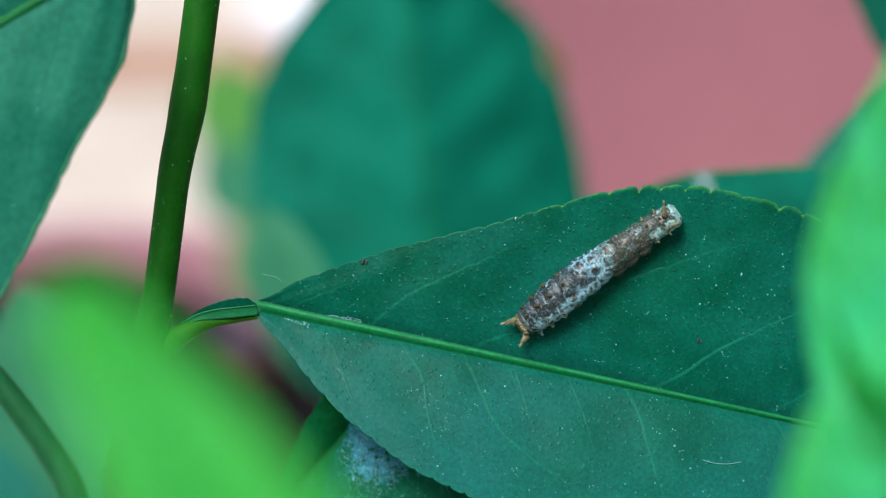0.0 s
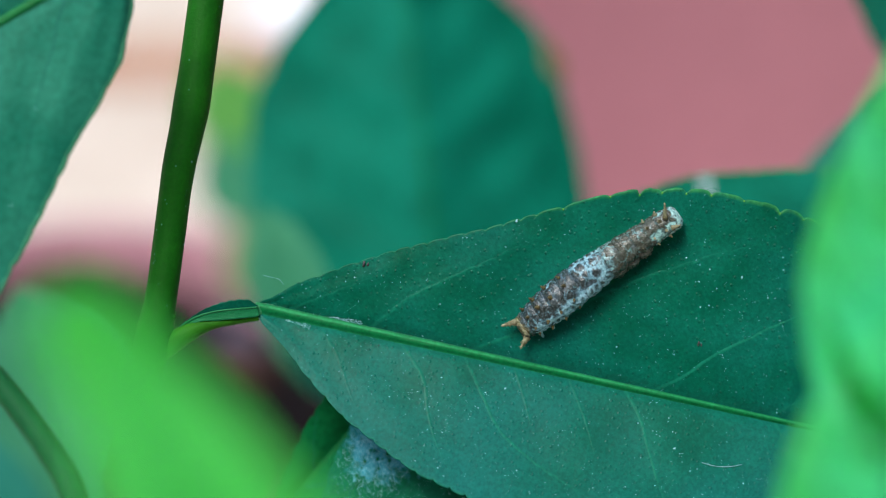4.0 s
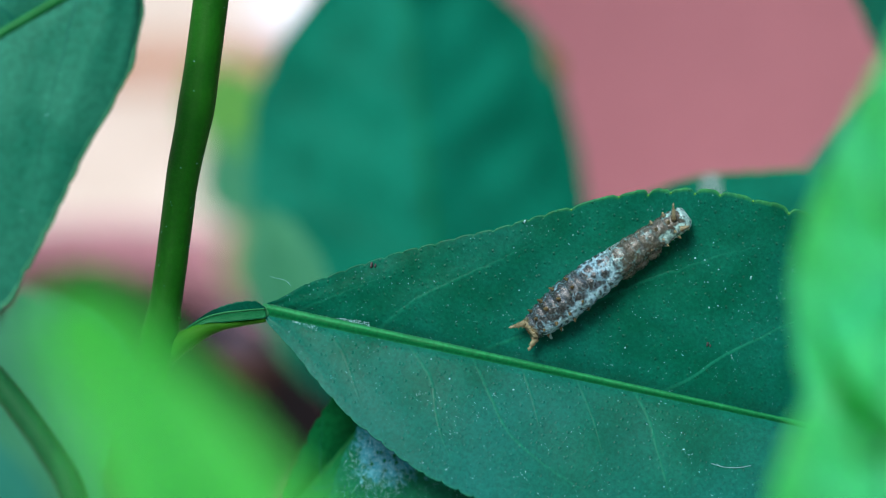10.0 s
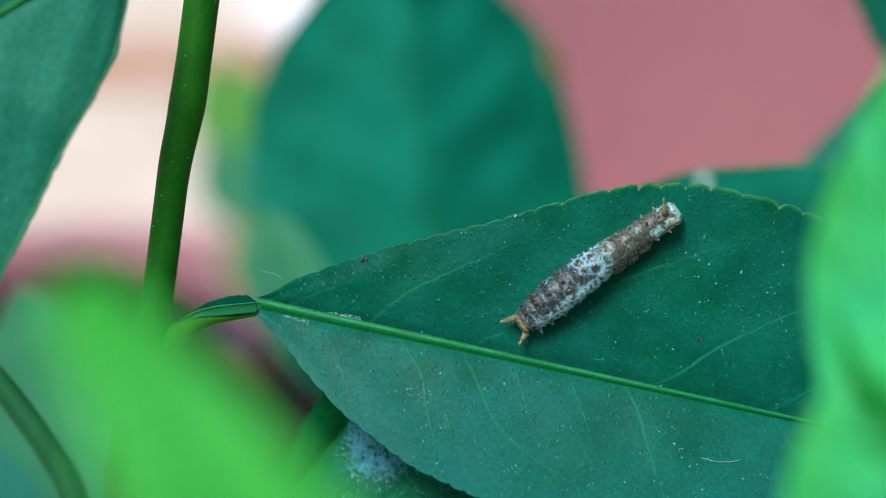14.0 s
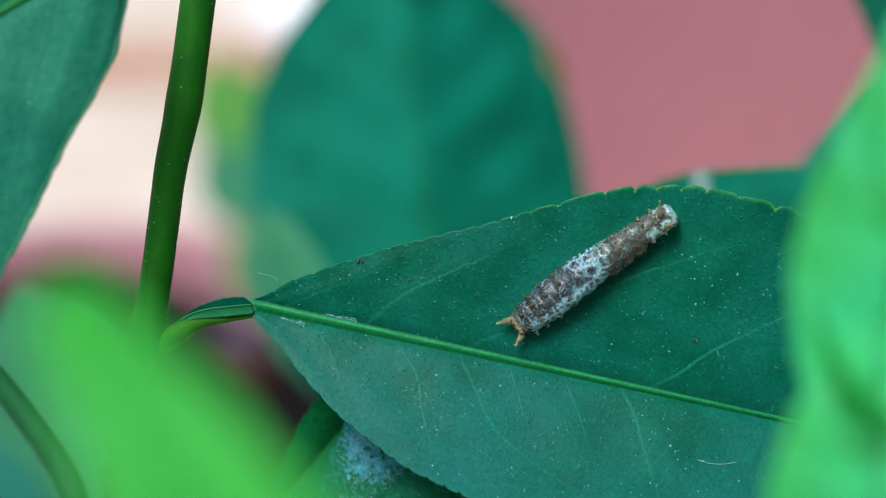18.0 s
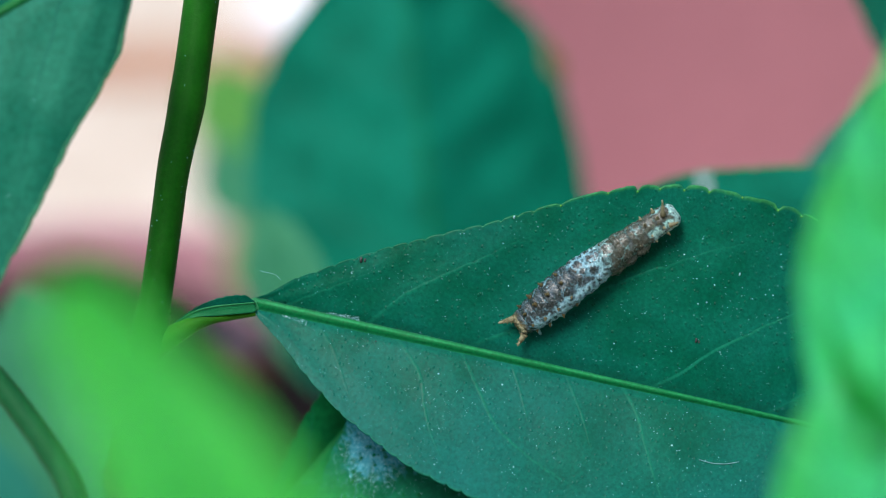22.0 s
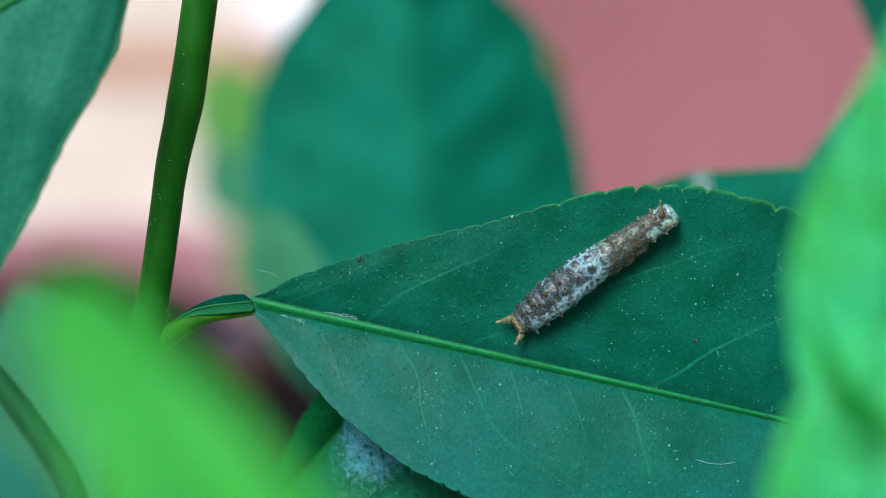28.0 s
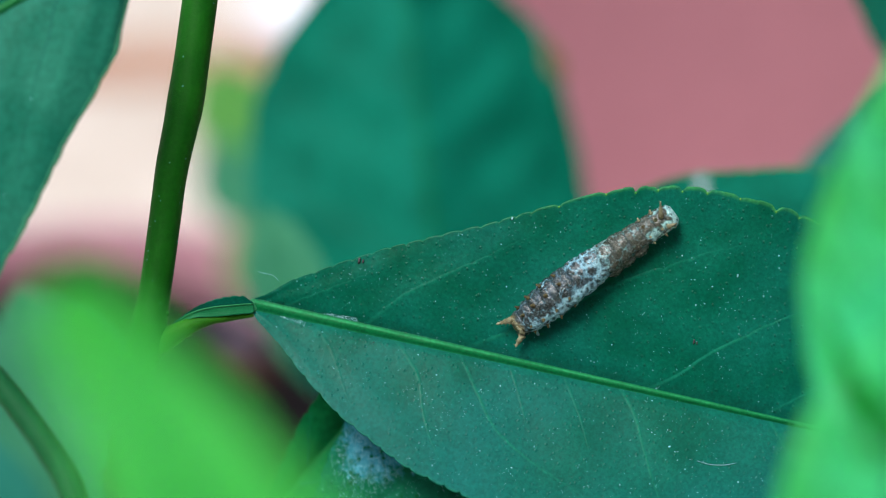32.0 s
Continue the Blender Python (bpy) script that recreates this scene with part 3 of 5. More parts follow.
main_blade = Blade(0.0835, 0.0205, fold=14, sag=0.002, wave=0.0006, seed=2, teeth=0.00017, pitch=0.0017, thick=0.00016, ripple=0.00005, shape="main", uneven=0.006)
MAIN = pose(-0.01842, 0.17601, 0.49185, 53.45, 10.37, -6.07)
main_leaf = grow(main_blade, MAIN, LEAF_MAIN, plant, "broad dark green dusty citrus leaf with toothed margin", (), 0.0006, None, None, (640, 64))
pale_rim = []
for vert in main_leaf.data.vertices:
    u, side = max(0.0, min(1.0, vert.co.x / main_blade.length)), 1 if vert.co.y >= 0 else -1
    near = abs(vert.co.y) / max(main_blade.width(u, side), 1e-6)
    patchy = 0.62 + 0.55 * noise.noise((u * 70, side * 2.0, 0.0)) + 0.25 * noise.noise((u * 240, side * 2.0, 4.0))
    pale_rim.append(max(0.0, min(1.0, (near - 0.979) / 0.014)) * max(0.0, patchy) * (min(1.0, max(0.25, 3.2 * u - 0.45)) if side > 0 else 0.3))
main_leaf.data.attributes.new("margin", "FLOAT", "POINT").data.foreach_set("value", pale_rim)
ridge(main_blade, 0.0006, main_leaf)
# side veins as courses of (u, v)
upper_veins = (((0.476, 0), (0.51, 0.103), (0.538, 0.225), (0.567, 0.321), (0.602, 0.436), (0.66, 0.62), (0.72, 0.8)),
               ((0.25, 0), (0.29, 0.137), (0.37, 0.38), (0.43, 0.53), (0.475, 0.616), (0.517, 0.71), (0.561, 0.795), (0.61, 0.88)),
               ((0.13, 0), (0.145, 0.16), (0.174, 0.43), (0.22, 0.62), (0.26, 0.73), (0.296, 0.81), (0.345, 0.85)),
               ((0.03, 0.1), (0.06, 0.4), (0.1, 0.62), (0.15, 0.78)), ((0.62, 0), (0.66, 0.14), (0.7, 0.3), (0.76, 0.55)))
lower_veins = (((0.248, 0), (0.286, -0.31), (0.313, -0.49), (0.359, -0.6), (0.403, -0.65), (0.46, -0.72)),
               ((0.444, 0), (0.47, -0.15), (0.488, -0.32), (0.5135, -0.53), (0.55, -0.76)),
               ((0.168, 0), (0.209, -0.285), (0.2235, -0.53), (0.246, -0.77), (0.275, -0.93)),
               ((0.075, -0.1), (0.105, -0.41), (0.127, -0.7), (0.15, -0.88)),
               ((0.628, 0), (0.658, -0.17), (0.68, -0.4), (0.72, -0.7)),
               ((0.31, 0), (0.335, -0.26), (0.35, -0.44)), ((0.376, 0), (0.409, -0.26), (0.43, -0.48)))
for course, wide, strength in zip(upper_veins, (0.0003, 0.00034, 0.00036, 0.0003, 0.0003), (1.7, 0.65, 0.6, 0.45, 1.0)):
    vein_ridge(main_blade, course, wide, strength, main_leaf)
for course, wide, strength in zip(lower_veins, (0.00032, 0.00032, 0.00032, 0.00035, 0.0003, 0.0003, 0.0003), (0.95, 1.1, 0.55, 0.2, 0.8, 0.3, 0.4)):
    vein_ridge(main_blade, course, wide, strength, main_leaf)
# yellowish glands in the notches of the long margin
notch = 0.3
while notch < 0.72:
    if main_blade.tooth(notch, 1) % 1.0 < 0.5 and main_blade.tooth(notch - 0.0006, 1) % 1.0 > 0.5:
        bm = bmesh.new()
        bmesh.ops.create_icosphere(bm, subdivisions=2, radius=0.00011, matrix=Matrix.Translation(main_blade.point(notch, 0.995)) @ Matrix.Diagonal((0.9, 1.1, 0.6, 1)))
        part("margin_gland", bm, GLAND, main_leaf, "yellow gland in a notch of the margin")
    notch += 0.0006

# winged leaf stalk between stem and blade
def strip(near, far, thick, teeth=0.0, sink=0.0, tip=0.2):
    """A thin band between two lines, toothed along the second and hollowed across if asked."""
    bm, n, m = bmesh.new(), len(near), 6
    rows = []
    for i in range(n):
        way = far[i] - near[i]
        taper = min(1.0, tip + (n - 1 - i) / (0.1 * n))
        bite = 1 + teeth * (abs(math.sin(i * 0.9)) - 0.5 + 0.4 * noise.noise((i * 0.7, 0, 3)))
        up, down = [], []
        for j in range(m + 1):
            f = j / m
            q = near[i] + way * f * taper * (bite if j == m else 1) + Vector((0, 0, -sink * math.sin(math.pi * f)))
            up.append(bm.verts.new(q))
            down.append(bm.verts.new(q - Vector((0, 0, thick))))
        rows.append(up + down[::-1])
    k = 2 * (m + 1)
    for p, q in zip(rows, rows[1:]):
        for j in range(k):
            bm.faces.new((p[j], p[(j + 1) % k], q[(j + 1) % k], q[j]))
    bm.faces.new(rows[0])
    bm.faces.new(rows[-1][::-1])
    bmesh.ops.recalc_face_normals(bm, faces=bm.faces)
    return bm


def on_leaf(line):
    inverse = main_leaf.matrix_basis.inverted()
    return [inverse @ Vector(q) for q in line]


keel = on_leaf(smooth_line([(-0.0283, 0.1737, 0.4881), (-0.0253, 0.174, 0.4901), (-0.0234, 0.1744, 0.4908), (-0.0212, 0.1747, 0.4911), (-0.0184, 0.1754, 0.491)], 8))
crest = on_leaf(smooth_line([(-0.0262, 0.1741, 0.4907), (-0.0244, 0.1743, 0.4918), (-0.0226, 0.1745, 0.4923), (-0.0207, 0.1748, 0.4924), (-0.0184, 0.1757, 0.4921)], 8))
wing_edge = on_leaf(smooth_line([(-0.0260, 0.1742, 0.4909), (-0.0242, 0.1743, 0.4923), (-0.0226, 0.1746, 0.4930), (-0.0208, 0.1750, 0.4933), (-0.0185, 0.1759, 0.4929)], 8))
low_edge = on_leaf(smooth_line([(-0.0261, 0.1739, 0.4904), (-0.0242, 0.1740, 0.4914), (-0.0223, 0.1741, 0.4915), (-0.0204, 0.1743, 0.4916), (-0.0182, 0.1752, 0.4913)], 8))
n = len(keel)
part("petiole", tube(keel, [0.0012 - 0.0007 * min(1, 1.5 * k / (n - 1)) - 0.00025 * max(0, 4 * k / (n - 1) - 3) for k in range(n)], 14), STALK, main_leaf, "olive green underside of the leaf stalk")
part("petiole_wing", strip(crest, wing_edge, 0.0002, 0.16), LEAF_MAIN, main_leaf, "narrow dark green wing along the leaf stalk")
part("petiole_wing", strip(crest, low_edge, 0.0001, 0.03, 0.00006, 0.8), STALK_BAND, main_leaf, "hollowed green upper face of the leaf stalk")
for line, r in ((crest, 0.00009),):
    part("stalk_edge", tube(line, [r * min(1, 0.3 + 0.12 * k) for k in range(len(line))], 8), PALE_RIB, main_leaf, "pale ridge along the leaf stalk")
knot = bmesh.new()
bmesh.ops.create_uvsphere(knot, u_segments=14, v_segments=8, radius=1.0, matrix=Matrix.Translation((0.0, -0.0002, -0.0002)) @ Matrix.Diagonal((0.0006, 0.0008, 0.00034, 1)))
part("joint", knot, PALE_RIB, main_leaf, "pale joint between stalk and blade")

# dust on the leaf
def scatter(blade, count, seed, low, high, name, mat, parent, u_range=(0.01, 0.97), v_range=(-0.98, 0.98), keep=None):
    """Grains lying on the upper face, joined into one part."""
    rnd = random.Random(seed)
    bm = bmesh.new()
    for k in range(count):
        u, v = rnd.uniform(*u_range), rnd.uniform(*v_range)
        if keep and not keep(u, v, rnd):
            continue
        q = blade.point(u, v)
        r = low + (high - low) * rnd.random() ** 3
        a = rnd.uniform(0, 6.28)
        ring = [bm.verts.new(q + Vector((r * math.cos(a + c) * rnd.uniform(0.6, 1.3), r * math.sin(a + c) * rnd.uniform(0.6, 1.3), 0.0))) for c in (0, 1.57, 3.14, 4.71)]
        top = bm.verts.new(q + Vector((0, 0, r * 0.9)))
        for c in range(4):
            bm.faces.new((ring[c], ring[(c + 1) % 4], top))
    ob = part(name, bm, mat, parent)
    ob["kind"] = "stuff"
    return ob


def clumped(u, v, rnd):
    tuft = max(0.0, noise.noise((u * 70, v * 17, 7.7))) ** 1.5
    return rnd.random() < min(1.0, 0.15 + 4 * u) * (0.12 + 2.2 * tuft) * (0.5 + 0.8 * max(0.0, noise.noise((u * 9, v * 3, 4.4)) + 0.25))


def furred(u, v, rnd):
    return rnd.random() < 1.8 * math.exp(-((u - 0.45) / 0.09) ** 2 - ((v - 0.52) / 0.33) ** 2) + 0.15 * max(0.0, noise.noise((u * 30, v * 9, 1.7)))


scatter(main_blade, 16000, 11, 0.000014, 0.00006, "dust_specks", DUST, main_leaf, keep=clumped)
scatter(main_blade, 34, 16, 0.00003, 0.0001, "dust_specks", DUST, main_leaf, (0.5, 0.6), (0.42, 0.78))
scatter(main_blade, 1100, 17, 0.00002, 0.0001, "dust_specks", DUST, main_leaf, (0.08, 0.8), (-0.95, 0.95), keep=clumped)
scatter(main_blade, 120, 12, 0.00003, 0.00012, "soil_specks", CRUMB, main_leaf, keep=clumped)
scatter(main_blade, 420, 13, 0.00002, 0.00008, "scurf_patch", SCURF, main_leaf, (0.085, 0.125), (0.03, 0.12))
scatter(main_blade, 220, 14, 0.00002, 0.00007, "scurf_patch", SCURF, main_leaf, (0.035, 0.065), (-0.22, -0.08))
scatter(main_blade, 260, 15, 0.00002, 0.00007, "scurf_patch", SCURF, main_leaf, (0.19, 0.25), (-0.62, -0.4), keep=clumped)


def crumb(u, v, size, seed, mat=CRUMB, label="small brown crumb on the leaf"):
    bm = bmesh.new()
    bmesh.ops.create_icosphere(bm, subdivisions=2, radius=size)
    for q in bm.verts:
        q.co *= 1 + 0.5 * noise.noise(q.co / size * 1.3 + Vector((seed, 0, 0)))
    bmesh.ops.scale(bm, verts=bm.verts, vec=(0.7, 1.5, 0.7))
    bmesh.ops.translate(bm, verts=bm.verts, vec=main_blade.point(u, v) + Vector((0, 0, size * 0.5)))
    return part("crumb", bm, mat, main_leaf, label)


crumb(0.5199, 0.276, 0.00016, 1)
crumb(0.5235, 0.272, 0.0001, 2)
crumb(0.112, 0.93, 0.0002, 3)
crumb(0.1165, 0.905, 0.00014, 4)
crumb(0.278, 0.985, 0.00013, 5, SCURF, "pale crumb on the leaf margin")
crumb(0.553, 0.63, 0.00012, 6, SCURF, "pale grain on the leaf")
scratch_line = smooth_line([main_blade.point(u, v) + Vector((0, 0, 0.0001)) for u, v in ((0.5522, -0.309), (0.5681, -0.307), (0.5847, -0.292), (0.5989, -0.266))], 5)
part("fibre", tube(scratch_line, [0.00003] * len(scratch_line), 5), SCURF, main_leaf, "thin pale plant fibre")
silk = smooth_line([MAIN.inverted() @ Vector(q) for q in [(-0.0159, 0.1769, 0.4940), (-0.0163, 0.1770, 0.4945), (-0.0169, 0.1769, 0.4948), (-0.0174, 0.1769, 0.4949), (-0.0179, 0.1772, 0.4949)]], 5)
part("fibre", tube(silk, [0.000018] * len(silk), 5), SCURF, main_leaf, "fine pale hair standing off the margin")

left_blade = Blade(0.0885, 0.0208, fold=9, sag=0.001, wave=0.0006, seed=5, teeth=0.00012, shape="droop", ripple=0.00022, curl=0.0016)
LEFT = pose(-0.02955, 0.18005, 0.52786, -56.12, 26.24, -163.47)
left_leaf = grow(left_blade, LEFT, LEAF_DROOP, plant, "drooping dark green citrus leaf", vein_set(7), 0.0006, RIB, LEAF_PALE, (110, 40), 0.00055, 3.0)
scatter(left_blade, 300, 21, 0.00002, 0.00009, "dust_specks", DUST, left_leaf, keep=clumped)

# leaf with mildew under the main leaf, and a narrow dark leaf beside it
under_blade = Blade(0.039, 0.0088, fold=5, seed=41)
under_leaf = grow(under_blade, pose(-0.01546, 0.16581, 0.46319, 42.77, -37.76, 26.57), LEAF_MILDEW, plant, "leaf dusted with bluish white mildew", vein_set(5), 0.0002, VEIN)
scatter(under_blade, 42000, 42, 0.000015, 0.00006, "mildew", MILDEW, under_leaf, (0.2, 0.75), (-0.9, 0.97), keep=furred)
bumps, rnd = bmesh.new(), random.Random(43)
for k in range(36):
    u, v = rnd.gauss(0.45, 0.07), rnd.gauss(0.5, 0.25)
    if abs(v) < 0.95:
        bmesh.ops.create_icosphere(bumps, subdivisions=2, radius=rnd.uniform(0.0001, 0.0002), matrix=Matrix.Translation(under_blade.point(u, v)) @ Matrix.Diagonal((1, 1, 0.6, 1)))
part("oil_glands", bumps, LEAF_KELLY, under_leaf, "dark oil glands standing out of the mildew")["kind"] = "stuff"
narrow_blade = Blade(0.03, 0.0042, fold=20, seed=44)
narrow_leaf = grow(narrow_blade, pose(-0.01897, 0.17222, 0.46629, 48.07, -41.56, 30.79), LEAF_KELLY, plant, "narrow dark green leaf", vein_set(4), 0.0003)

# leaves beyond the main leaf
behind_blade = Blade(0.078, 0.0192, fold=6, seed=51, shape="oval")
behind_leaf = grow(behind_blade, pose(-0.00264, 0.21071, 0.46496, 49.97, -2.60, 1.50), LEAF_BACK, plant, "dark green leaf showing past the margin", vein_set(6), 0.0005, RIB, EDGE)
scatter(behind_blade, 160, 52, 0.0001, 0.0003, "scurf_patch", PALE_SCURF, behind_leaf, (0.435, 0.465), (0.84, 0.99))
far_blade = Blade(0.072, 0.0156, fold=5, seed=53)
far_leaf = grow(far_blade, pose(0.0367, 0.25094, 0.43459, 53.77, -32.22, 21.34), LEAF_HAZE, plant, "teal green leaf out of focus", vein_set(6), 0.0005)
corner_blade = Blade(0.06, 0.014, fold=5, seed=54)
grow(corner_blade, pose(0.07333, 0.24670, 0.46730, -16.74, -58.53, 109.43), LEAF_OLD, plant, "dark green leaf out of focus", vein_set(6), 0.0005)

# bright young leaves close to the lens
fl_blade = Blade(0.0267, 0.0054, fold=20, sag=0.0008, wave=0.0003, seed=8, shape="acute")
FORE_LEFT = pose(-0.0049, 0.06992, 0.5331, -35.26, -37.03, 130.51)
fl_leaf = grow(fl_blade, FORE_LEFT, LEAF_YOUNG, plant, "bright light green young leaf", vein_set(6), 0.00035)
fr_blade = Blade(0.0428, 0.0079, fold=10, sag=0.001, wave=0.0005, seed=12, ripple=0.0006, shape="fore")
FORE_RIGHT = pose(0.03062, 0.11439, 0.50813, 10.26, -59.46, 78.13)
fr_leaf = grow(fr_blade, FORE_RIGHT, LEAF_FRESH, plant, "bright light green young leaf", vein_set(6), 0.0004)
fr2_blade = Blade(0.0336, 0.0079, fold=10, sag=0.001, wave=0.0005, seed=13, ripple=0.0006)
FORE_LOW = pose(0.02991, 0.10232, 0.49723, 3.46, -59.94, 86.00)
fr2_leaf = grow(fr2_blade, FORE_LOW, LEAF_FRESH, plant, "bright light green young leaf", vein_set(6), 0.0004)

# a deeper green strip laid across the young leaf paints the shade in its fold
FOLD_SHADE = leaf_material("leaf_fold_shade", (0.004, 0.2, 0.008), (0.012, 0.3, 0.03), 0.5, 0.2, (0.02, 0.5, 0.04), 0.1)
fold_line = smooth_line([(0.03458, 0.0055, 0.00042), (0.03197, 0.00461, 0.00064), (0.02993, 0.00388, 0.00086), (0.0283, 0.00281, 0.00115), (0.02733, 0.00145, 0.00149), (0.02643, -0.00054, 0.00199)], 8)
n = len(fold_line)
part("fold", tube(fold_line, [0.0001 + 0.0009 * math.sin(math.pi * (0.1 + 0.75 * k / n)) ** 2 for k in range(n)], 16, None, 0.45), FOLD_SHADE, fr2_leaf, "deeper green strip painting the shade in the young leaf's fold")

# dark side shoot in the lower corner
SHOOT = plain_material("dark_shoot", (0.002, 0.068, 0.019), (0.008, 0.105, 0.033), 200, 0.6)
shoot_line = smooth_line([(-0.0495, 0.1703, 0.4954), (-0.0451, 0.1658, 0.4935), (-0.0411, 0.1615, 0.4921), (-0.0382, 0.1582, 0.4905), (-0.0358, 0.1551, 0.4891), (-0.0337, 0.1520, 0.4876), (-0.0322, 0.1490, 0.4846)], 6)
part("blade", leaf_blade(Blade(0.036, 0.008, fold=16, sag=0.002, wave=0.001, seed=33), 40, 16), DRY, dry_leaf).location.x = -0.018
shoot = part("shoot", tube(shoot_line, [0.0012 + 0.00005 * noise.noise((k * 0.7, 0, 0)) for k in range(len(shoot_line))], 12), SHOOT, plant, "dark green curved side shoot")

# ---- plant behind ----
back_plant = thing("citrus_seedling", pose(0, 0, 0), "second citrus seedling with one large teal leaf and small yellow-green ones", "plant")
back_blade = Blade(0.093, 0.0275, fold=-26, sag=0.004, wave=0.001, seed=15, ripple=0.00055, shape="oval", smooth=0.25)
back_leaf = grow(back_blade, pose(0.0034, 0.26436, 0.39789, -10.26, -59.46, 101.87) @ pose(0, 0, 0, 8), LEAF_BACK, back_plant, "large upright teal green leaf", vein_set(8), 0.0005, LEAF_KELLY)
grow(Blade(0.0375, 0.0112, fold=5, seed=61), pose(-0.04994, 0.23918, 0.41428, -26.86, -55.91, 121.44), LEAF_PALE, back_plant, "pale grey-green leaf out of focus", vein_set(5), 0.0003)
grow(Blade(0.062, 0.014, fold=5, seed=62), pose(-0.04750, 0.23219, 0.40217, -55.15, -28.97, 161.36), LEAF_HAZE, back_plant, "teal green leaf out of focus", vein_set(5), 0.0004)
lime_blade = Blade(0.052, 0.0165, fold=5, seed=71)
grow(lime_blade, pose(-0.05775, 0.66182, 0.24631, -44.81, -45.19, 144.47), LEAF_YELLOW, back_plant, "small yellow-green leaf", vein_set(3), 0.0003)
grow(Blade(0.034, 0.011, fold=5, seed=72), pose(-0.05110, 0.53870, 0.29306, -44.81, -45.19, 144.47), LEAF_PALE, back_plant, "small green leaf", vein_set(3), 0.0003)
grow(Blade(0.036, 0.012, fold=5, seed=73), pose(-0.04270, 0.52609, 0.27122, -42.55, -47.26, 141.33), LEAF_SALLOW, back_plant, "small yellow-green leaf", vein_set(3), 0.0003)
grow(Blade(0.0205, 0.0058, fold=8, seed=75, shape="ovate"), pose(-0.0204, 0.261, 0.4339, -26.86, -55.91, 121.44), LEAF_PALE, back_plant, "small mid green leaf out of focus", vein_set(3), 0.0003)
grow(Blade(0.027, 0.0075, fold=5, seed=74), pose(-0.02635, 0.37452, 0.34869, -21.29, -57.55, 114.78), LEAF_PALE, back_plant, "pale green leaf out of focus", vein_set(3), 0.0003)
sprig = smooth_line([(0.0034, 0.2641, 0.3975), (-0.0092, 0.2967, 0.3939), (-0.0273, 0.3825, 0.3624), (-0.0446, 0.5197, 0.3001), (-0.0588, 0.6613, 0.2454)], 6)
dried = bmesh.new()
bmesh.ops.create_icosphere(dried, subdivisions=3, radius=1.0, matrix=Matrix.Translation((0.0725, -0.0237, -0.0105)) @ pose(0, 0, 0, 0, 0, 30) @ Matrix.Diagonal((0.0042, 0.0018, 0.0006, 1)))
for v in dried.verts:
    v.co += Vector((0.0006 * noise.noise(v.co * 500), 0.0006 * noise.noise(v.co * 500 + Vector((3, 3, 3))), 0))
part("dried_spot", dried, SCORCH, back_leaf, "brown dried spot on the leaf margin")
part("twig", tube(sprig, [0.001] * len(sprig), 8), STEM, back_plant)
base = Vector((0.0034, 0.2641, 0.3975))
seed_line = smooth_line([base, base + Vector((0.004, 0.03, -0.08)), base + Vector((0.0, 0.06, -0.2)), Vector((base.x, base.y + 0.07, -0.004))], 8)
part("stem", tube(seed_line, [0.0016 + 0.00003 * k for k in range(len(seed_line))], 12), STEM, back_plant)


# ---- the caterpillar: x from head to tail, z up from the leaf ----
CAT_X = (0.0, 0.4, 1.0, 2.2, 4.0, 6.0, 8.5, 11.0, 14.0, 17.0, 19.0, 19.8, 20.2)
CAT_R = (0.85, 1.18, 1.4, 1.68, 1.92, 2.04, 1.96, 1.76, 1.54, 1.38, 1.31, 1.18, 0.8)


def cat_radius(x):
    return float(np.interp(x * 1000, CAT_X, CAT_R)) / 1000


CUTS = (0.0, 0.0012, 0.0026, 0.0042, 0.0060, 0.0078, 0.0096, 0.0113, 0.0130, 0.0147, 0.0163, 0.0178, 0.0191, 0.0202)


def step(a, b, x):
    f = max(0.0, min(1.0, (x - a) / (b - a)))
    return f * f * (3 - 2 * f)


def lobes(x, a):
    """Swellings of the skin, 0 to 1: two folds to a segment, in rows round the body."""
    s = max(0, min(12, sum(x >= c for c in CUTS) - 1))
    f = (x - CUTS[s]) / (CUTS[s + 1] - CUTS[s])
    fold = (0.35 + 0.65 * abs(math.sin(math.pi * 2 * f)) ** 0.7) * (1.0 if f < 0.5 else 0.72)
    row = abs(math.cos(4.5 * (a - math.pi / 2) + (0.0 if f < 0.5 else 0.9) + 0.8 * noise.noise((x * 500, a, 5.0)))) ** 0.7
    return fold * (0.3 + 0.7 * row) * (1 + 0.5 * noise.noise((x * 800, 1.3 * a, 8.0)))


def skin_point(x, a, swell):
    r = cat_radius(x) * (1 + swell + 0.075 * (lobes(x, a) - 0.5))
    y, z = r * math.cos(a), r * math.sin(a) * 0.92
    k = 1 + 0.05 * noise.noise((x * 900, y * 900, z * 900)) + 0.025 * noise.noise((x * 2500, y * 2500, z * 2500))
    z = max(z * k, -0.74 * cat_radius(x)) + 0.74 * cat_radius(x)
    return Vector((x, y * k + 0.00045 * math.sin(x * 155), z))


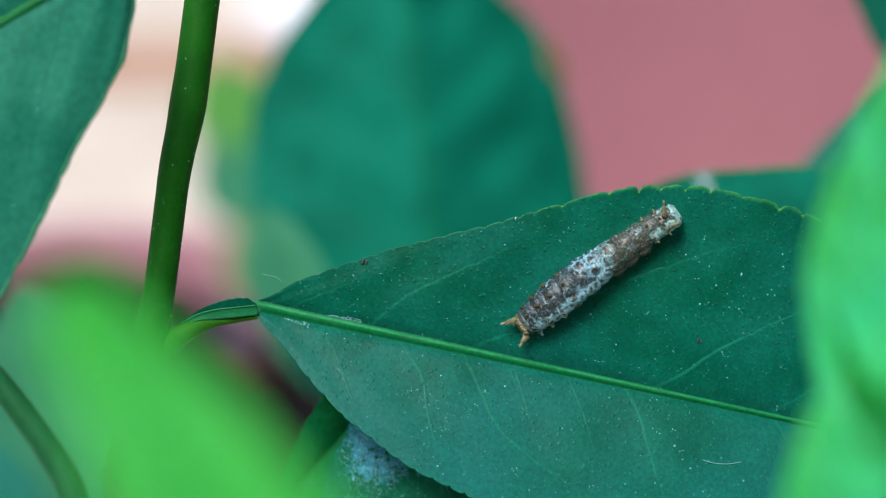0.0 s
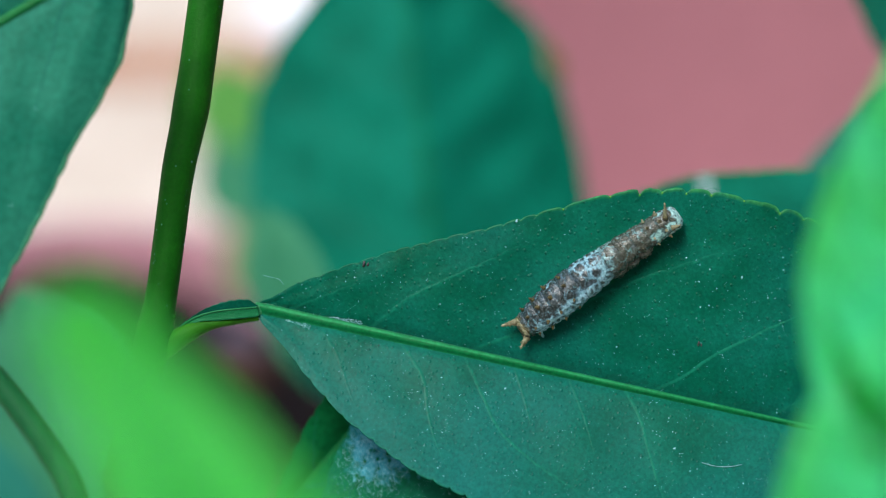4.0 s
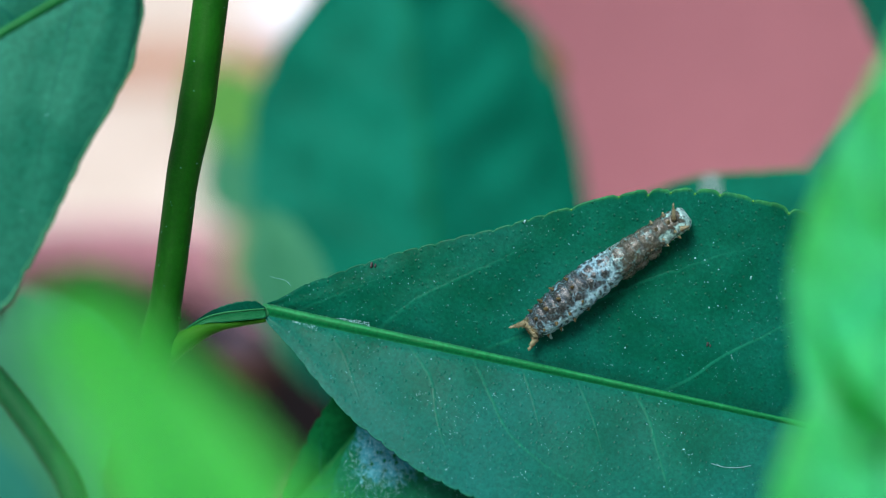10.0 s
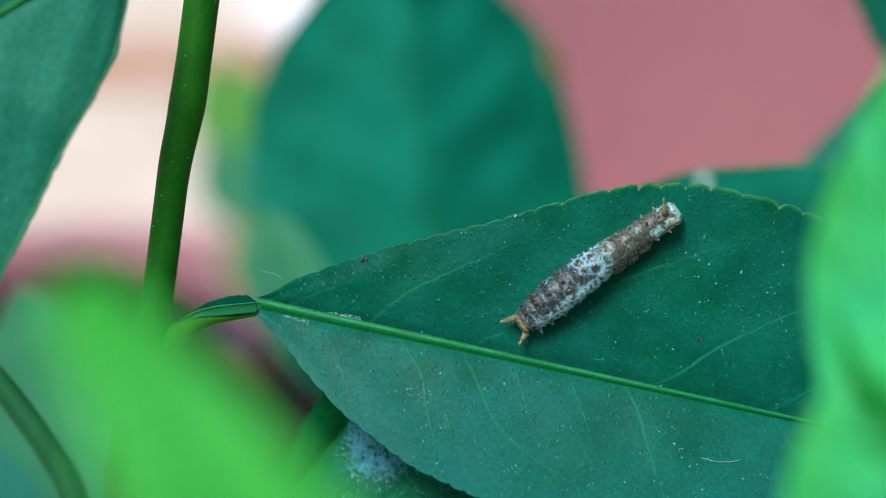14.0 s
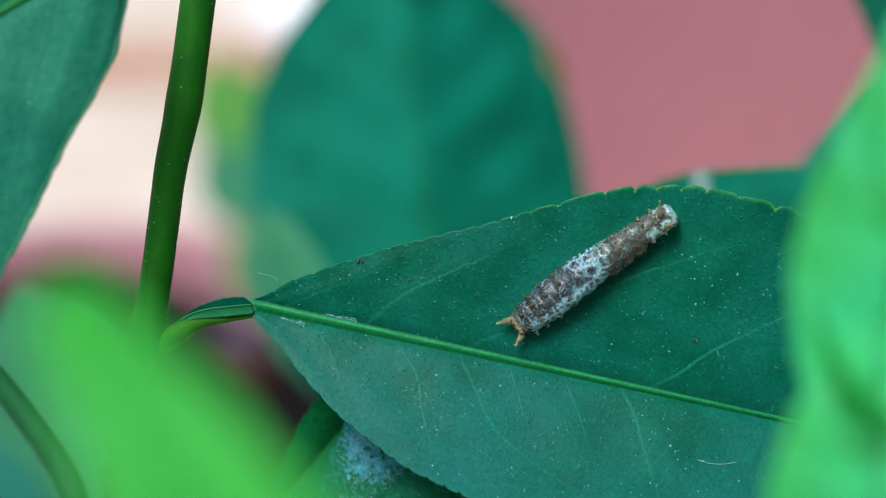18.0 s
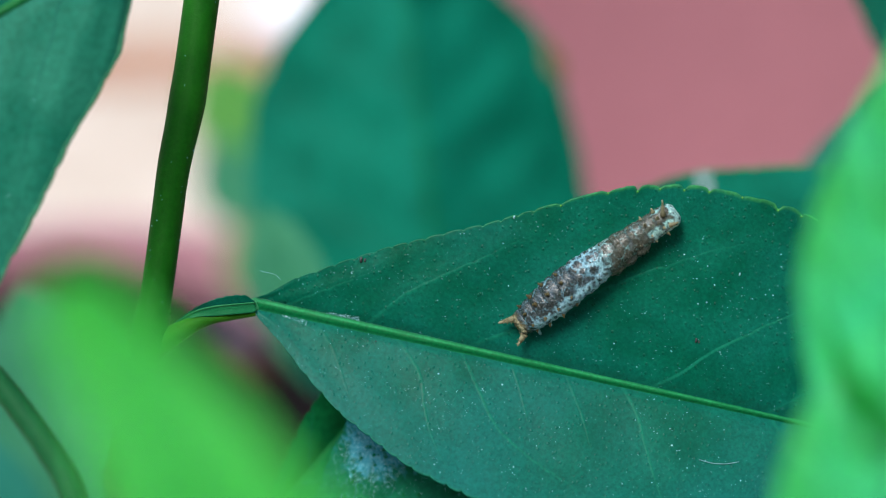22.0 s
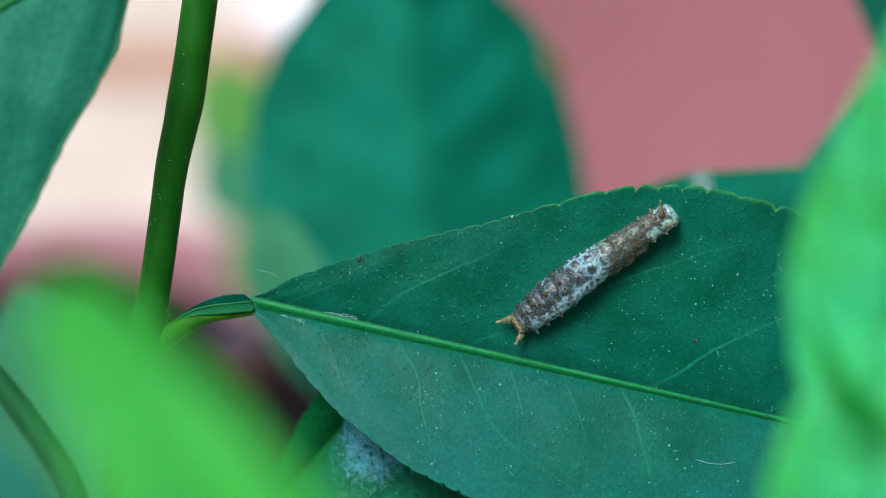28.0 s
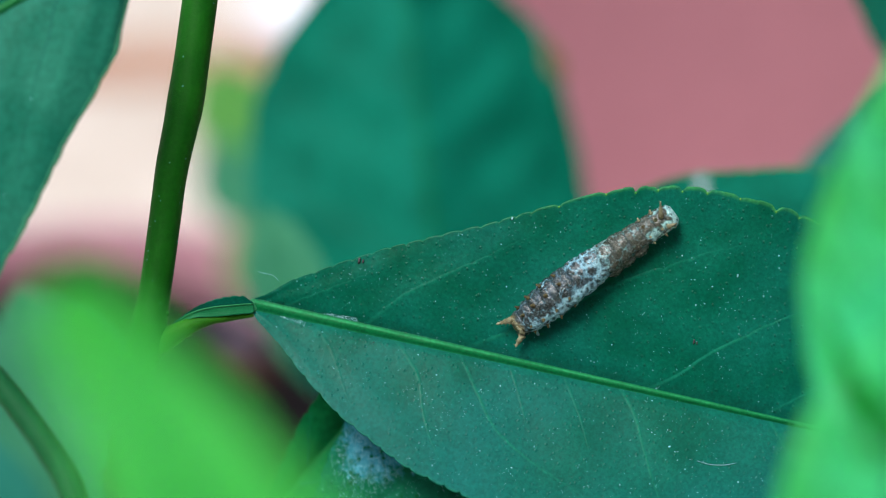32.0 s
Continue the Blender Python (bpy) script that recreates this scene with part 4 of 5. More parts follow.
def skin_weights(x, a):
    """How white, how warm a brown and how swollen the skin is at a place."""
    f, c = x / 0.0202 + 0.015 * noise.noise((x * 700, a * 2, 3.0)), math.cos(a)
    low = step(-0.1, -0.5, c + 0.25 * noise.noise((x * 900, 2.0, 1.0)))
    white = 0.96 * low * step(0.57, 0.52, f) * step(0.02, 0.08, f)
    white = max(white, 0.7 * step(0.38, 0.46, f + 0.06 * c) * step(0.66, 0.58, f - 0.04 * c))
    white = max(white, 0.95 * step(0.15, -0.2, c) * step(0.79, 0.83, f), 0.95 * step(0.945, 0.985, f))
    white = max(white, 0.7 * step(0.5, 0.85, c) * (step(0.84, 0.9, f) + step(0.4, 0.44, f) * step(0.64, 0.6, f)))
    white = max(white, 0.4 + 0.3 * noise.noise((x * 420, 1.5 * a, 2.0)))
    white = max(white, 0.6 * math.exp(-((f - 0.075) / 0.018) ** 2))
    warm = step(0.5, 0.62, f)
    face = step(0.055, 0.015, f) * step(-0.95, -0.5, c)
    return white, warm, lobes(x, a), face


def cone(bm, at, way, length, radius, steps=5, sides=7, bend=0.0):
    way = Vector(way).normalized()
    line = [Vector(at) + way * length * k / steps + Vector((0, 0, bend * (k / steps) ** 2)) for k in range(steps + 1)]
    return tube(line, [radius * (1 - 0.85 * k / steps) + 0.15 * radius * math.sin(2.5 * k) for k in range(steps + 1)], sides, bm)


def build_caterpillar(m):
    root = thing("caterpillar", m, "brown and white caterpillar like a bird dropping on the leaf", "caterpillar")
    cuts, sides, rings = CUTS, 72, 20
    for s in range(13):
        x0, x1 = cuts[s], cuts[s + 1]
        bm, last, first = bmesh.new(), None, None
        values = {"white": [], "warm": [], "lobe": [], "face": []}
        for k in range(rings + 1):
            f = k / rings
            swell = 0.055 * math.sin(math.pi * f) ** 0.6 - 0.03
            x, ring = x0 + (x1 - x0) * f, []
            for j in range(sides):
                a = 2 * math.pi * j / sides
                ring.append(bm.verts.new(skin_point(x, a, swell)))
                for row, value in zip(values.values(), skin_weights(x, a)):
                    row.append(value)
            if last:
                for j in range(sides):
                    bm.faces.new((last[j], last[(j + 1) % sides], ring[(j + 1) % sides], ring[j]))
            last, first = ring, first or ring
        bm.faces.new(reversed(first))
        bm.faces.new(last)
        segment = weighted("head_segment" if s == 0 else "body_segment", bm, values, SKIN, root)
        # small warts in rows across the back
        mid = x0 + 0.3 * (x1 - x0)
        big = {1: 1.5, 2: 1.9, 3: 1.7, 4: 1.5, 10: 1.4, 11: 1.7}.get(s, 0.6)
        if s > 0:
            for a in (26, 64, 116, 154):
                rad = radians(a + 5 * noise.noise((s * 3.3, a, 0.5)))
                q = skin_point(mid, rad, 0.03)
                size = 0.000135 * big * (1.0 if a < 100 else 0.75)
                bm = cone(bmesh.new(), q, (-0.4 if s < 5 else 0.2, math.cos(rad), math.sin(rad)), size * 2.3, size * 1.05, 4, 8)
                part("tubercle", bm, HORN if s > 8 else TUBERCLE, segment, "amber brown wart")
    for side in (1, -1):
        start, way = Vector((0.0003, 0.00095 * side, 0.0014)), Vector((-1.0, 0.42 * side, 0.1)).normalized()
        horn = cone(bmesh.new(), start, way, 0.0017 if side > 0 else 0.0015, 0.0004, 7, 10)
        for k in range(9):
            a = 2.4 * k
            spike = Vector((-0.5, math.cos(a), math.sin(a)))
            cone(horn, start + way * 0.00014 * (k + 1), spike, 0.00055 - 0.00003 * k, 0.00011, 3, 5)
        for k in range(5):
            a = radians(90 - side * 12 * (k + 0.5))
            q = skin_point(0.0004 + 0.0001 * (k % 2), a, 0.0)
            bmesh.ops.create_icosphere(horn, subdivisions=2, radius=0.00017 + 0.00004 * (k % 3), matrix=Matrix.Translation(q))
        part("horn", horn, HORN, root, "amber spiky horn on the head")
        tail = cone(bmesh.new(), (0.0188, 0.0006 * side, 0.0021), (0.6 if side > 0 else 1.2, 1.0 if side > 0 else -0.25, 0.6), 0.0019 if side > 0 else 0.001, 0.00032, 6, 8)
        part("tail_horn", tail, HORN, root, "amber horn at the tail")
        for s, x in enumerate((0.0016, 0.0030, 0.0046)):
            leg = cone(bmesh.new(), (x, (0.0009 if side > 0 else 0.0014) * side, 0.0007), (-0.1, 0.8 * side, -0.6), 0.0007 if side > 0 else 0.0013 - 0.0002 * s, 0.00026, 5, 7)
            part("leg", leg, SCURF, root, "short pale front leg")
        for x in (0.0119, 0.0135, 0.0151):
            lobe = bmesh.new()
            bmesh.ops.create_uvsphere(lobe, u_segments=18, v_segments=12, radius=1.0, matrix=Matrix.Translation((x, 0.56 * cat_radius(x) * side, 0.0008)) @ Matrix.Diagonal((0.00115, 0.0009, 0.00105, 1)))
            for v in lobe.verts:
                v.co.z = max(v.co.z, 0.0)
                v.co.y += 0.00012 * noise.noise(v.co * 1800)
            n = len(lobe.verts)
            rim = [0.75 if v.co.z < 0.00035 else 0.15 for v in lobe.verts]
            weighted("proleg", lobe, {"white": rim, "warm": [1.0] * n, "lobe": [0.5] * n}, SKIN, root, "stubby brown proleg")
    return root


CAT = MAIN @ pose(0.0258, 0.0033, 0.00045, 13, 0, 0) @ pose(0, 0, 0, 0, 0, 48.8) @ Matrix.Scale(0.96, 4)
cat = build_caterpillar(CAT)


def motions():
    """The wind rocks the branch; the nearer leaves flutter on their own."""
    sway = [
        (0, pose(-0.00000, -0.00000, 0.00000, 0.000, -0.000, 0.000)), (0.5, pose(-0.00071, 0.00184, -0.00036, 0.171, 0.022, -0.172)), (1, pose(-0.00025, 0.00122, -0.00010, 0.121, 0.061, 0.041)),
        (1.5, pose(-0.00137, 0.00137, -0.00025, 0.129, 0.221, 0.013)), (2, pose(-0.00004, 0.00065, -0.00024, 0.081, 0.065, 0.035)), (2.5, pose(0.00047, 0.00053, -0.00016, 0.066, -0.043, -0.115)),
        (3, pose(0.00369, -0.00019, -0.00007, -0.017, -0.308, 0.147)), (3.5, pose(0.00005, 0.00061, -0.00044, 0.042, -0.051, -0.134)), (5.5, pose(-0.00303, 0.00062, -0.00032, 0.076, 0.345, -0.154)),
        (6, pose(-0.00290, 0.00053, 0.00006, 0.057, 0.282, -0.191)), (6.5, pose(-0.00566, 0.00095, 0.00002, 0.097, 0.635, -0.202)), (7, pose(-0.00542, 0.00136, -0.00016, 0.145, 0.584, -0.297)),
        (7.5, pose(-0.00348, 0.00103, 0.00016, 0.096, 0.388, -0.103)), (8, pose(-0.00140, 0.00046, 0.00008, 0.067, 0.198, 0.009)), (8.5, pose(-0.00532, 0.00026, -0.00024, 0.058, 0.604, -0.331)),
        (9, pose(-0.00279, 0.00091, -0.00036, 0.122, 0.292, -0.209)), (9.5, pose(0.00491, -0.00074, 0.00060, -0.067, -0.463, 0.253)), (10, pose(0.00017, -0.00048, -0.00005, 0.010, 0.101, 0.058)),
        (10.5, pose(-0.01343, 0.00090, 0.00022, 0.046, 1.321, -0.759)), (11, pose(-0.00694, 0.00217, -0.00102, 0.275, 0.549, -0.547)), (11.5, pose(-0.00232, 0.00003, 0.00007, 0.025, 0.292, -0.014)),
        (12, pose(-0.00374, 0.00083, 0.00006, 0.057, 0.363, -0.096)), (12.5, pose(-0.00095, 0.00083, -0.00011, 0.088, 0.085, -0.099)), (13, pose(0.00118, 0.00026, -0.00013, 0.052, -0.111, -0.006)),
        (13.5, pose(0.00126, 0.00154, -0.00034, 0.179, -0.191, -0.014)), (14, pose(-0.00119, 0.00107, -0.00008, 0.125, 0.144, 0.028)), (14.5, pose(0.00031, 0.00024, -0.00022, 0.062, 0.022, 0.122)),
        (16.5, pose(0.00032, 0.00085, -0.00026, 0.116, -0.051, 0.021)), (17, pose(-0.00149, 0.00100, -0.00025, 0.104, 0.079, -0.176)), (17.5, pose(-0.00323, 0.00145, -0.00021, 0.151, 0.263, -0.212)),
        (18, pose(-0.00169, 0.00096, -0.00023, 0.126, 0.121, -0.070)), (18.5, pose(-0.00192, 0.00182, -0.00060, 0.221, 0.098, -0.252)), (19, pose(0.00050, 0.00112, -0.00037, 0.143, -0.132, -0.097)),
        (19.5, pose(0.00050, 0.00069, -0.00010, 0.095, -0.094, -0.007)), (20, pose(0.00274, 0.00005, -0.00027, 0.051, -0.334, 0.047)), (20.5, pose(0.00068, 0.00124, -0.00046, 0.158, -0.137, -0.046)),
        (21, pose(-0.00074, 0.00159, -0.00035, 0.159, -0.010, -0.139)), (21.5, pose(-0.00008, 0.00108, -0.00043, 0.141, -0.080, -0.141)), (22, pose(-0.00296, 0.00174, -0.00042, 0.193, 0.214, -0.304)),
        (22.5, pose(-0.00140, 0.00108, 0.00001, 0.109, 0.100, -0.146)), (23, pose(0.00125, 0.00079, 0.00006, 0.083, -0.116, 0.086)), (23.5, pose(-0.00033, 0.00019, 0.00016, 0.024, 0.059, 0.030)),
        (24, pose(0.00058, 0.00057, 0.00007, 0.062, -0.069, 0.087)), (24.5, pose(-0.00104, 0.00162, -0.00050, 0.198, 0.024, -0.135)), (25, pose(-0.00469, 0.00125, -0.00036, 0.131, 0.424, -0.274)),
        (25.5, pose(-0.00257, 0.00128, -0.00039, 0.151, 0.163, -0.199)), (27.5, pose(-0.00343, 0.00184, -0.00048, 0.208, 0.229, -0.283)), (28, pose(-0.00483, 0.00074, 0.00000, 0.072, 0.421, -0.263)),
        (28.5, pose(-0.00350, 0.00063, -0.00008, 0.058, 0.265, -0.220)), (29, pose(-0.00287, 0.00228, -0.00070, 0.265, 0.188, -0.252)), (29.5, pose(-0.00471, 0.00159, -0.00058, 0.186, 0.381, -0.377)),
        (30, pose(-0.00279, 0.00187, -0.00058, 0.215, 0.182, -0.268)), (30.5, pose(-0.00409, 0.00157, -0.00046, 0.163, 0.335, -0.247)), (31, pose(-0.00522, 0.00162, -0.00059, 0.191, 0.446, -0.418)),
        (31.5, pose(-0.00448, 0.00174, -0.00056, 0.204, 0.380, -0.305)), (32, pose(-0.00389, 0.00109, -0.00031, 0.117, 0.332, -0.212)),
    ]
    hang = [
        (0, pose(0.00000, 0.00000, 0.00000, 0.000, -0.000, 0.000)), (0.5, pose(-0.00165, 0.00028, 0.00048, -0.000, 0.136, -0.079)), (1, pose(-0.00046, 0.00023, 0.00040, -0.000, 0.042, -0.024)),
        (1.5, pose(-0.00221, 0.00020, 0.00034, -0.000, 0.241, -0.139)), (2, pose(-0.00016, -0.00001, -0.00002, -0.000, 0.050, -0.029)), (2.5, pose(0.00034, 0.00004, 0.00007, -0.000, 0.026, -0.015)),
        (3, pose(0.00540, -0.00016, -0.00029, -0.001, -0.442, 0.255)), (3.5, pose(-0.00049, -0.00008, -0.00014, -0.000, 0.030, -0.017)), (5.5, pose(-0.00551, -0.00013, -0.00022, -0.001, 0.489, -0.282)),
        (6, pose(-0.00540, 0.00025, 0.00043, -0.001, 0.441, -0.255)), (6.5, pose(-0.00913, 0.00036, 0.00062, -0.004, 0.845, -0.488)), (7, pose(-0.00917, 0.00027, 0.00047, -0.004, 0.850, -0.491)),
        (7.5, pose(-0.00591, 0.00046, 0.00081, -0.001, 0.503, -0.290)), (8, pose(-0.00258, 0.00005, 0.00008, -0.000, 0.218, -0.126)), (8.5, pose(-0.00926, 0.00010, 0.00018, -0.004, 0.894, -0.516)),
        (9, pose(-0.00509, 0.00004, 0.00007, -0.001, 0.464, -0.268)), (9.5, pose(0.00715, 0.00006, 0.00011, -0.002, -0.684, 0.395)), (10, pose(-0.00002, -0.00030, -0.00052, -0.000, 0.076, -0.044)),
        (10.5, pose(-0.02147, 0.00052, 0.00091, -0.020, 1.979, -1.143)), (11, pose(-0.01154, -0.00028, -0.00048, -0.005, 0.972, -0.561)), (11.5, pose(-0.00380, 0.00008, 0.00014, -0.001, 0.338, -0.195)),
        (12, pose(-0.00620, 0.00031, 0.00054, -0.001, 0.471, -0.272)), (12.5, pose(-0.00219, 0.00011, 0.00019, -0.000, 0.159, -0.092)), (13, pose(0.00131, -0.00006, -0.00011, -0.000, -0.121, 0.070)),
        (13.5, pose(0.00120, 0.00017, 0.00030, -0.000, -0.206, 0.119)), (14, pose(-0.00228, 0.00019, 0.00034, -0.000, 0.145, -0.084)), (14.5, pose(0.00036, 0.00003, 0.00006, -0.000, -0.055, 0.032)),
        (16.5, pose(0.00035, 0.00012, 0.00020, -0.000, -0.071, 0.041)), (17, pose(-0.00268, 0.00021, 0.00037, -0.000, 0.202, -0.117)), (17.5, pose(-0.00525, 0.00037, 0.00064, -0.001, 0.433, -0.250)),
        (18, pose(-0.00268, 0.00022, 0.00038, -0.000, 0.181, -0.105)), (18.5, pose(-0.00353, 0.00015, 0.00025, -0.000, 0.274, -0.158)), (19, pose(0.00045, 0.00004, 0.00008, -0.000, -0.087, 0.050)),
        (19.5, pose(0.00069, 0.00017, 0.00030, -0.000, -0.102, 0.059)), (20, pose(0.00414, -0.00018, -0.00031, -0.001, -0.406, 0.235)), (20.5, pose(0.00085, 0.00006, 0.00010, -0.000, -0.124, 0.072)),
        (21, pose(-0.00150, 0.00030, 0.00051, -0.000, 0.079, -0.046)), (21.5, pose(-0.00043, 0.00001, 0.00002, -0.000, 0.002, -0.001)), (22, pose(-0.00507, 0.00025, 0.00043, -0.001, 0.438, -0.253)),
        (22.5, pose(-0.00241, 0.00037, 0.00064, -0.000, 0.207, -0.120)), (23, pose(0.00208, 0.00028, 0.00049, -0.000, -0.187, 0.108)), (23.5, pose(-0.00044, 0.00031, 0.00054, -0.000, 0.047, -0.027)),
        (24, pose(0.00103, 0.00034, 0.00059, -0.000, -0.134, 0.077)), (24.5, pose(-0.00188, 0.00013, 0.00022, -0.000, 0.114, -0.066)), (25, pose(-0.00749, 0.00021, 0.00037, -0.002, 0.655, -0.378)),
        (25.5, pose(-0.00427, 0.00013, 0.00023, -0.000, 0.313, -0.181)), (27.5, pose(-0.00565, 0.00021, 0.00036, -0.001, 0.441, -0.254)), (28, pose(-0.00761, 0.00030, 0.00052, -0.002, 0.644, -0.372)),
        (28.5, pose(-0.00558, 0.00025, 0.00043, -0.001, 0.441, -0.255)), (29, pose(-0.00486, 0.00019, 0.00033, -0.001, 0.375, -0.217)), (29.5, pose(-0.00776, 0.00013, 0.00023, -0.002, 0.673, -0.389)),
        (30, pose(-0.00482, 0.00023, 0.00040, -0.001, 0.378, -0.218)), (30.5, pose(-0.00653, 0.00021, 0.00037, -0.001, 0.537, -0.310)), (31, pose(-0.00868, 0.00014, 0.00024, -0.003, 0.772, -0.446)),
        (31.5, pose(-0.00724, 0.00018, 0.00032, -0.002, 0.625, -0.361)), (32, pose(-0.00617, 0.00026, 0.00045, -0.001, 0.511, -0.295)),
    ]
    right_flutter = [
        (0, pose(0.00000, 0.00000, 0.00000, 0.000, -0.000, 0.000)), (0.5, pose(-0.00185, 0.00011, 0.00020, -0.000, 0.091, -0.053)), (1, pose(-0.00100, 0.00014, 0.00025, -0.000, 0.028, -0.016)),
        (1.5, pose(-0.00222, 0.00009, 0.00016, -0.000, 0.160, -0.093)), (2, pose(-0.00031, -0.00004, -0.00007, -0.000, 0.033, -0.019)), (2.5, pose(-0.00042, 0.00000, 0.00001, -0.000, 0.017, -0.010)),
        (3, pose(0.00394, -0.00008, -0.00014, -0.000, -0.295, 0.170)), (3.5, pose(-0.00013, -0.00004, -0.00007, -0.000, 0.020, -0.011)), (5.5, pose(-0.00379, -0.00008, -0.00015, -0.001, 0.326, -0.188)),
        (6, pose(-0.00299, 0.00009, 0.00015, -0.000, 0.294, -0.170)), (6.5, pose(-0.00540, 0.00013, 0.00022, -0.002, 0.564, -0.325)), (7, pose(-0.00567, 0.00009, 0.00015, -0.002, 0.566, -0.327)),
        (7.5, pose(-0.00389, 0.00024, 0.00041, -0.001, 0.335, -0.194)), (8, pose(-0.00230, 0.00009, 0.00015, -0.000, 0.145, -0.084)), (8.5, pose(-0.00448, -0.00017, -0.00030, -0.002, 0.596, -0.344)),
        (9, pose(-0.00307, -0.00004, -0.00007, -0.000, 0.310, -0.179)), (9.5, pose(0.00594, 0.00015, 0.00026, -0.001, -0.456, 0.263)), (10, pose(-0.00139, -0.00017, -0.00029, -0.000, 0.050, -0.029)),
        (10.5, pose(-0.01374, 0.00019, 0.00034, -0.009, 1.319, -0.762)), (11, pose(-0.00856, -0.00020, -0.00035, -0.002, 0.648, -0.374)), (11.5, pose(-0.00242, -0.00002, -0.00004, -0.000, 0.225, -0.130)),
        (12, pose(-0.00406, 0.00014, 0.00024, -0.000, 0.314, -0.181)), (12.5, pose(-0.00083, 0.00007, 0.00013, -0.000, 0.106, -0.061)), (13, pose(0.00139, -0.00002, -0.00004, -0.000, -0.080, 0.046)),
        (13.5, pose(0.00081, 0.00010, 0.00017, -0.000, -0.138, 0.079)), (14, pose(-0.00081, 0.00012, 0.00020, -0.000, 0.096, -0.056)), (14.5, pose(0.00018, -0.00010, -0.00018, -0.000, -0.036, 0.021)),
        (16.5, pose(-0.00006, -0.00001, -0.00002, -0.000, -0.047, 0.027)), (17, pose(-0.00243, 0.00004, 0.00007, -0.000, 0.135, -0.078)), (17.5, pose(-0.00364, 0.00013, 0.00023, -0.000, 0.289, -0.167)),
        (18, pose(-0.00228, 0.00004, 0.00006, -0.000, 0.121, -0.070)), (18.5, pose(-0.00245, 0.00001, 0.00001, -0.000, 0.182, -0.105)), (19, pose(-0.00018, 0.00003, 0.00005, -0.000, -0.058, 0.033)),
        (19.5, pose(-0.00000, 0.00007, 0.00012, -0.000, -0.068, 0.039)), (20, pose(0.00204, -0.00012, -0.00021, -0.000, -0.271, 0.156)), (20.5, pose(0.00063, -0.00002, -0.00004, -0.000, -0.083, 0.048)),
        (21, pose(-0.00110, 0.00010, 0.00018, -0.000, 0.053, -0.030)), (21.5, pose(-0.00040, -0.00005, -0.00008, -0.000, 0.001, -0.001)), (22, pose(-0.00344, 0.00009, 0.00015, -0.000, 0.292, -0.169)),
        (22.5, pose(-0.00238, 0.00018, 0.00030, -0.000, 0.138, -0.080)), (23, pose(0.00051, 0.00015, 0.00025, -0.000, -0.124, 0.072)), (23.5, pose(-0.00072, 0.00005, 0.00009, -0.000, 0.031, -0.018)),
        (24, pose(0.00077, 0.00011, 0.00019, -0.000, -0.089, 0.051)), (24.5, pose(-0.00111, 0.00002, 0.00004, -0.000, 0.076, -0.044)), (25, pose(-0.00479, -0.00000, -0.00000, -0.001, 0.437, -0.252)),
        (25.5, pose(-0.00249, 0.00001, 0.00002, -0.000, 0.209, -0.120)), (27.5, pose(-0.00385, 0.00004, 0.00007, -0.000, 0.294, -0.170)), (28, pose(-0.00566, 0.00008, 0.00015, -0.001, 0.429, -0.248)),
        (28.5, pose(-0.00366, 0.00004, 0.00007, -0.000, 0.294, -0.170)), (29, pose(-0.00324, 0.00003, 0.00005, -0.000, 0.250, -0.144)), (29.5, pose(-0.00566, -0.00004, -0.00008, -0.001, 0.449, -0.259)),
        (30, pose(-0.00290, 0.00003, 0.00005, -0.000, 0.252, -0.146)), (30.5, pose(-0.00483, 0.00002, 0.00003, -0.001, 0.358, -0.207)), (31, pose(-0.00560, -0.00007, -0.00012, -0.001, 0.515, -0.297)),
        (31.5, pose(-0.00493, -0.00001, -0.00001, -0.001, 0.417, -0.241)), (32, pose(-0.00375, 0.00001, 0.00002, -0.001, 0.341, -0.197)),
    ]
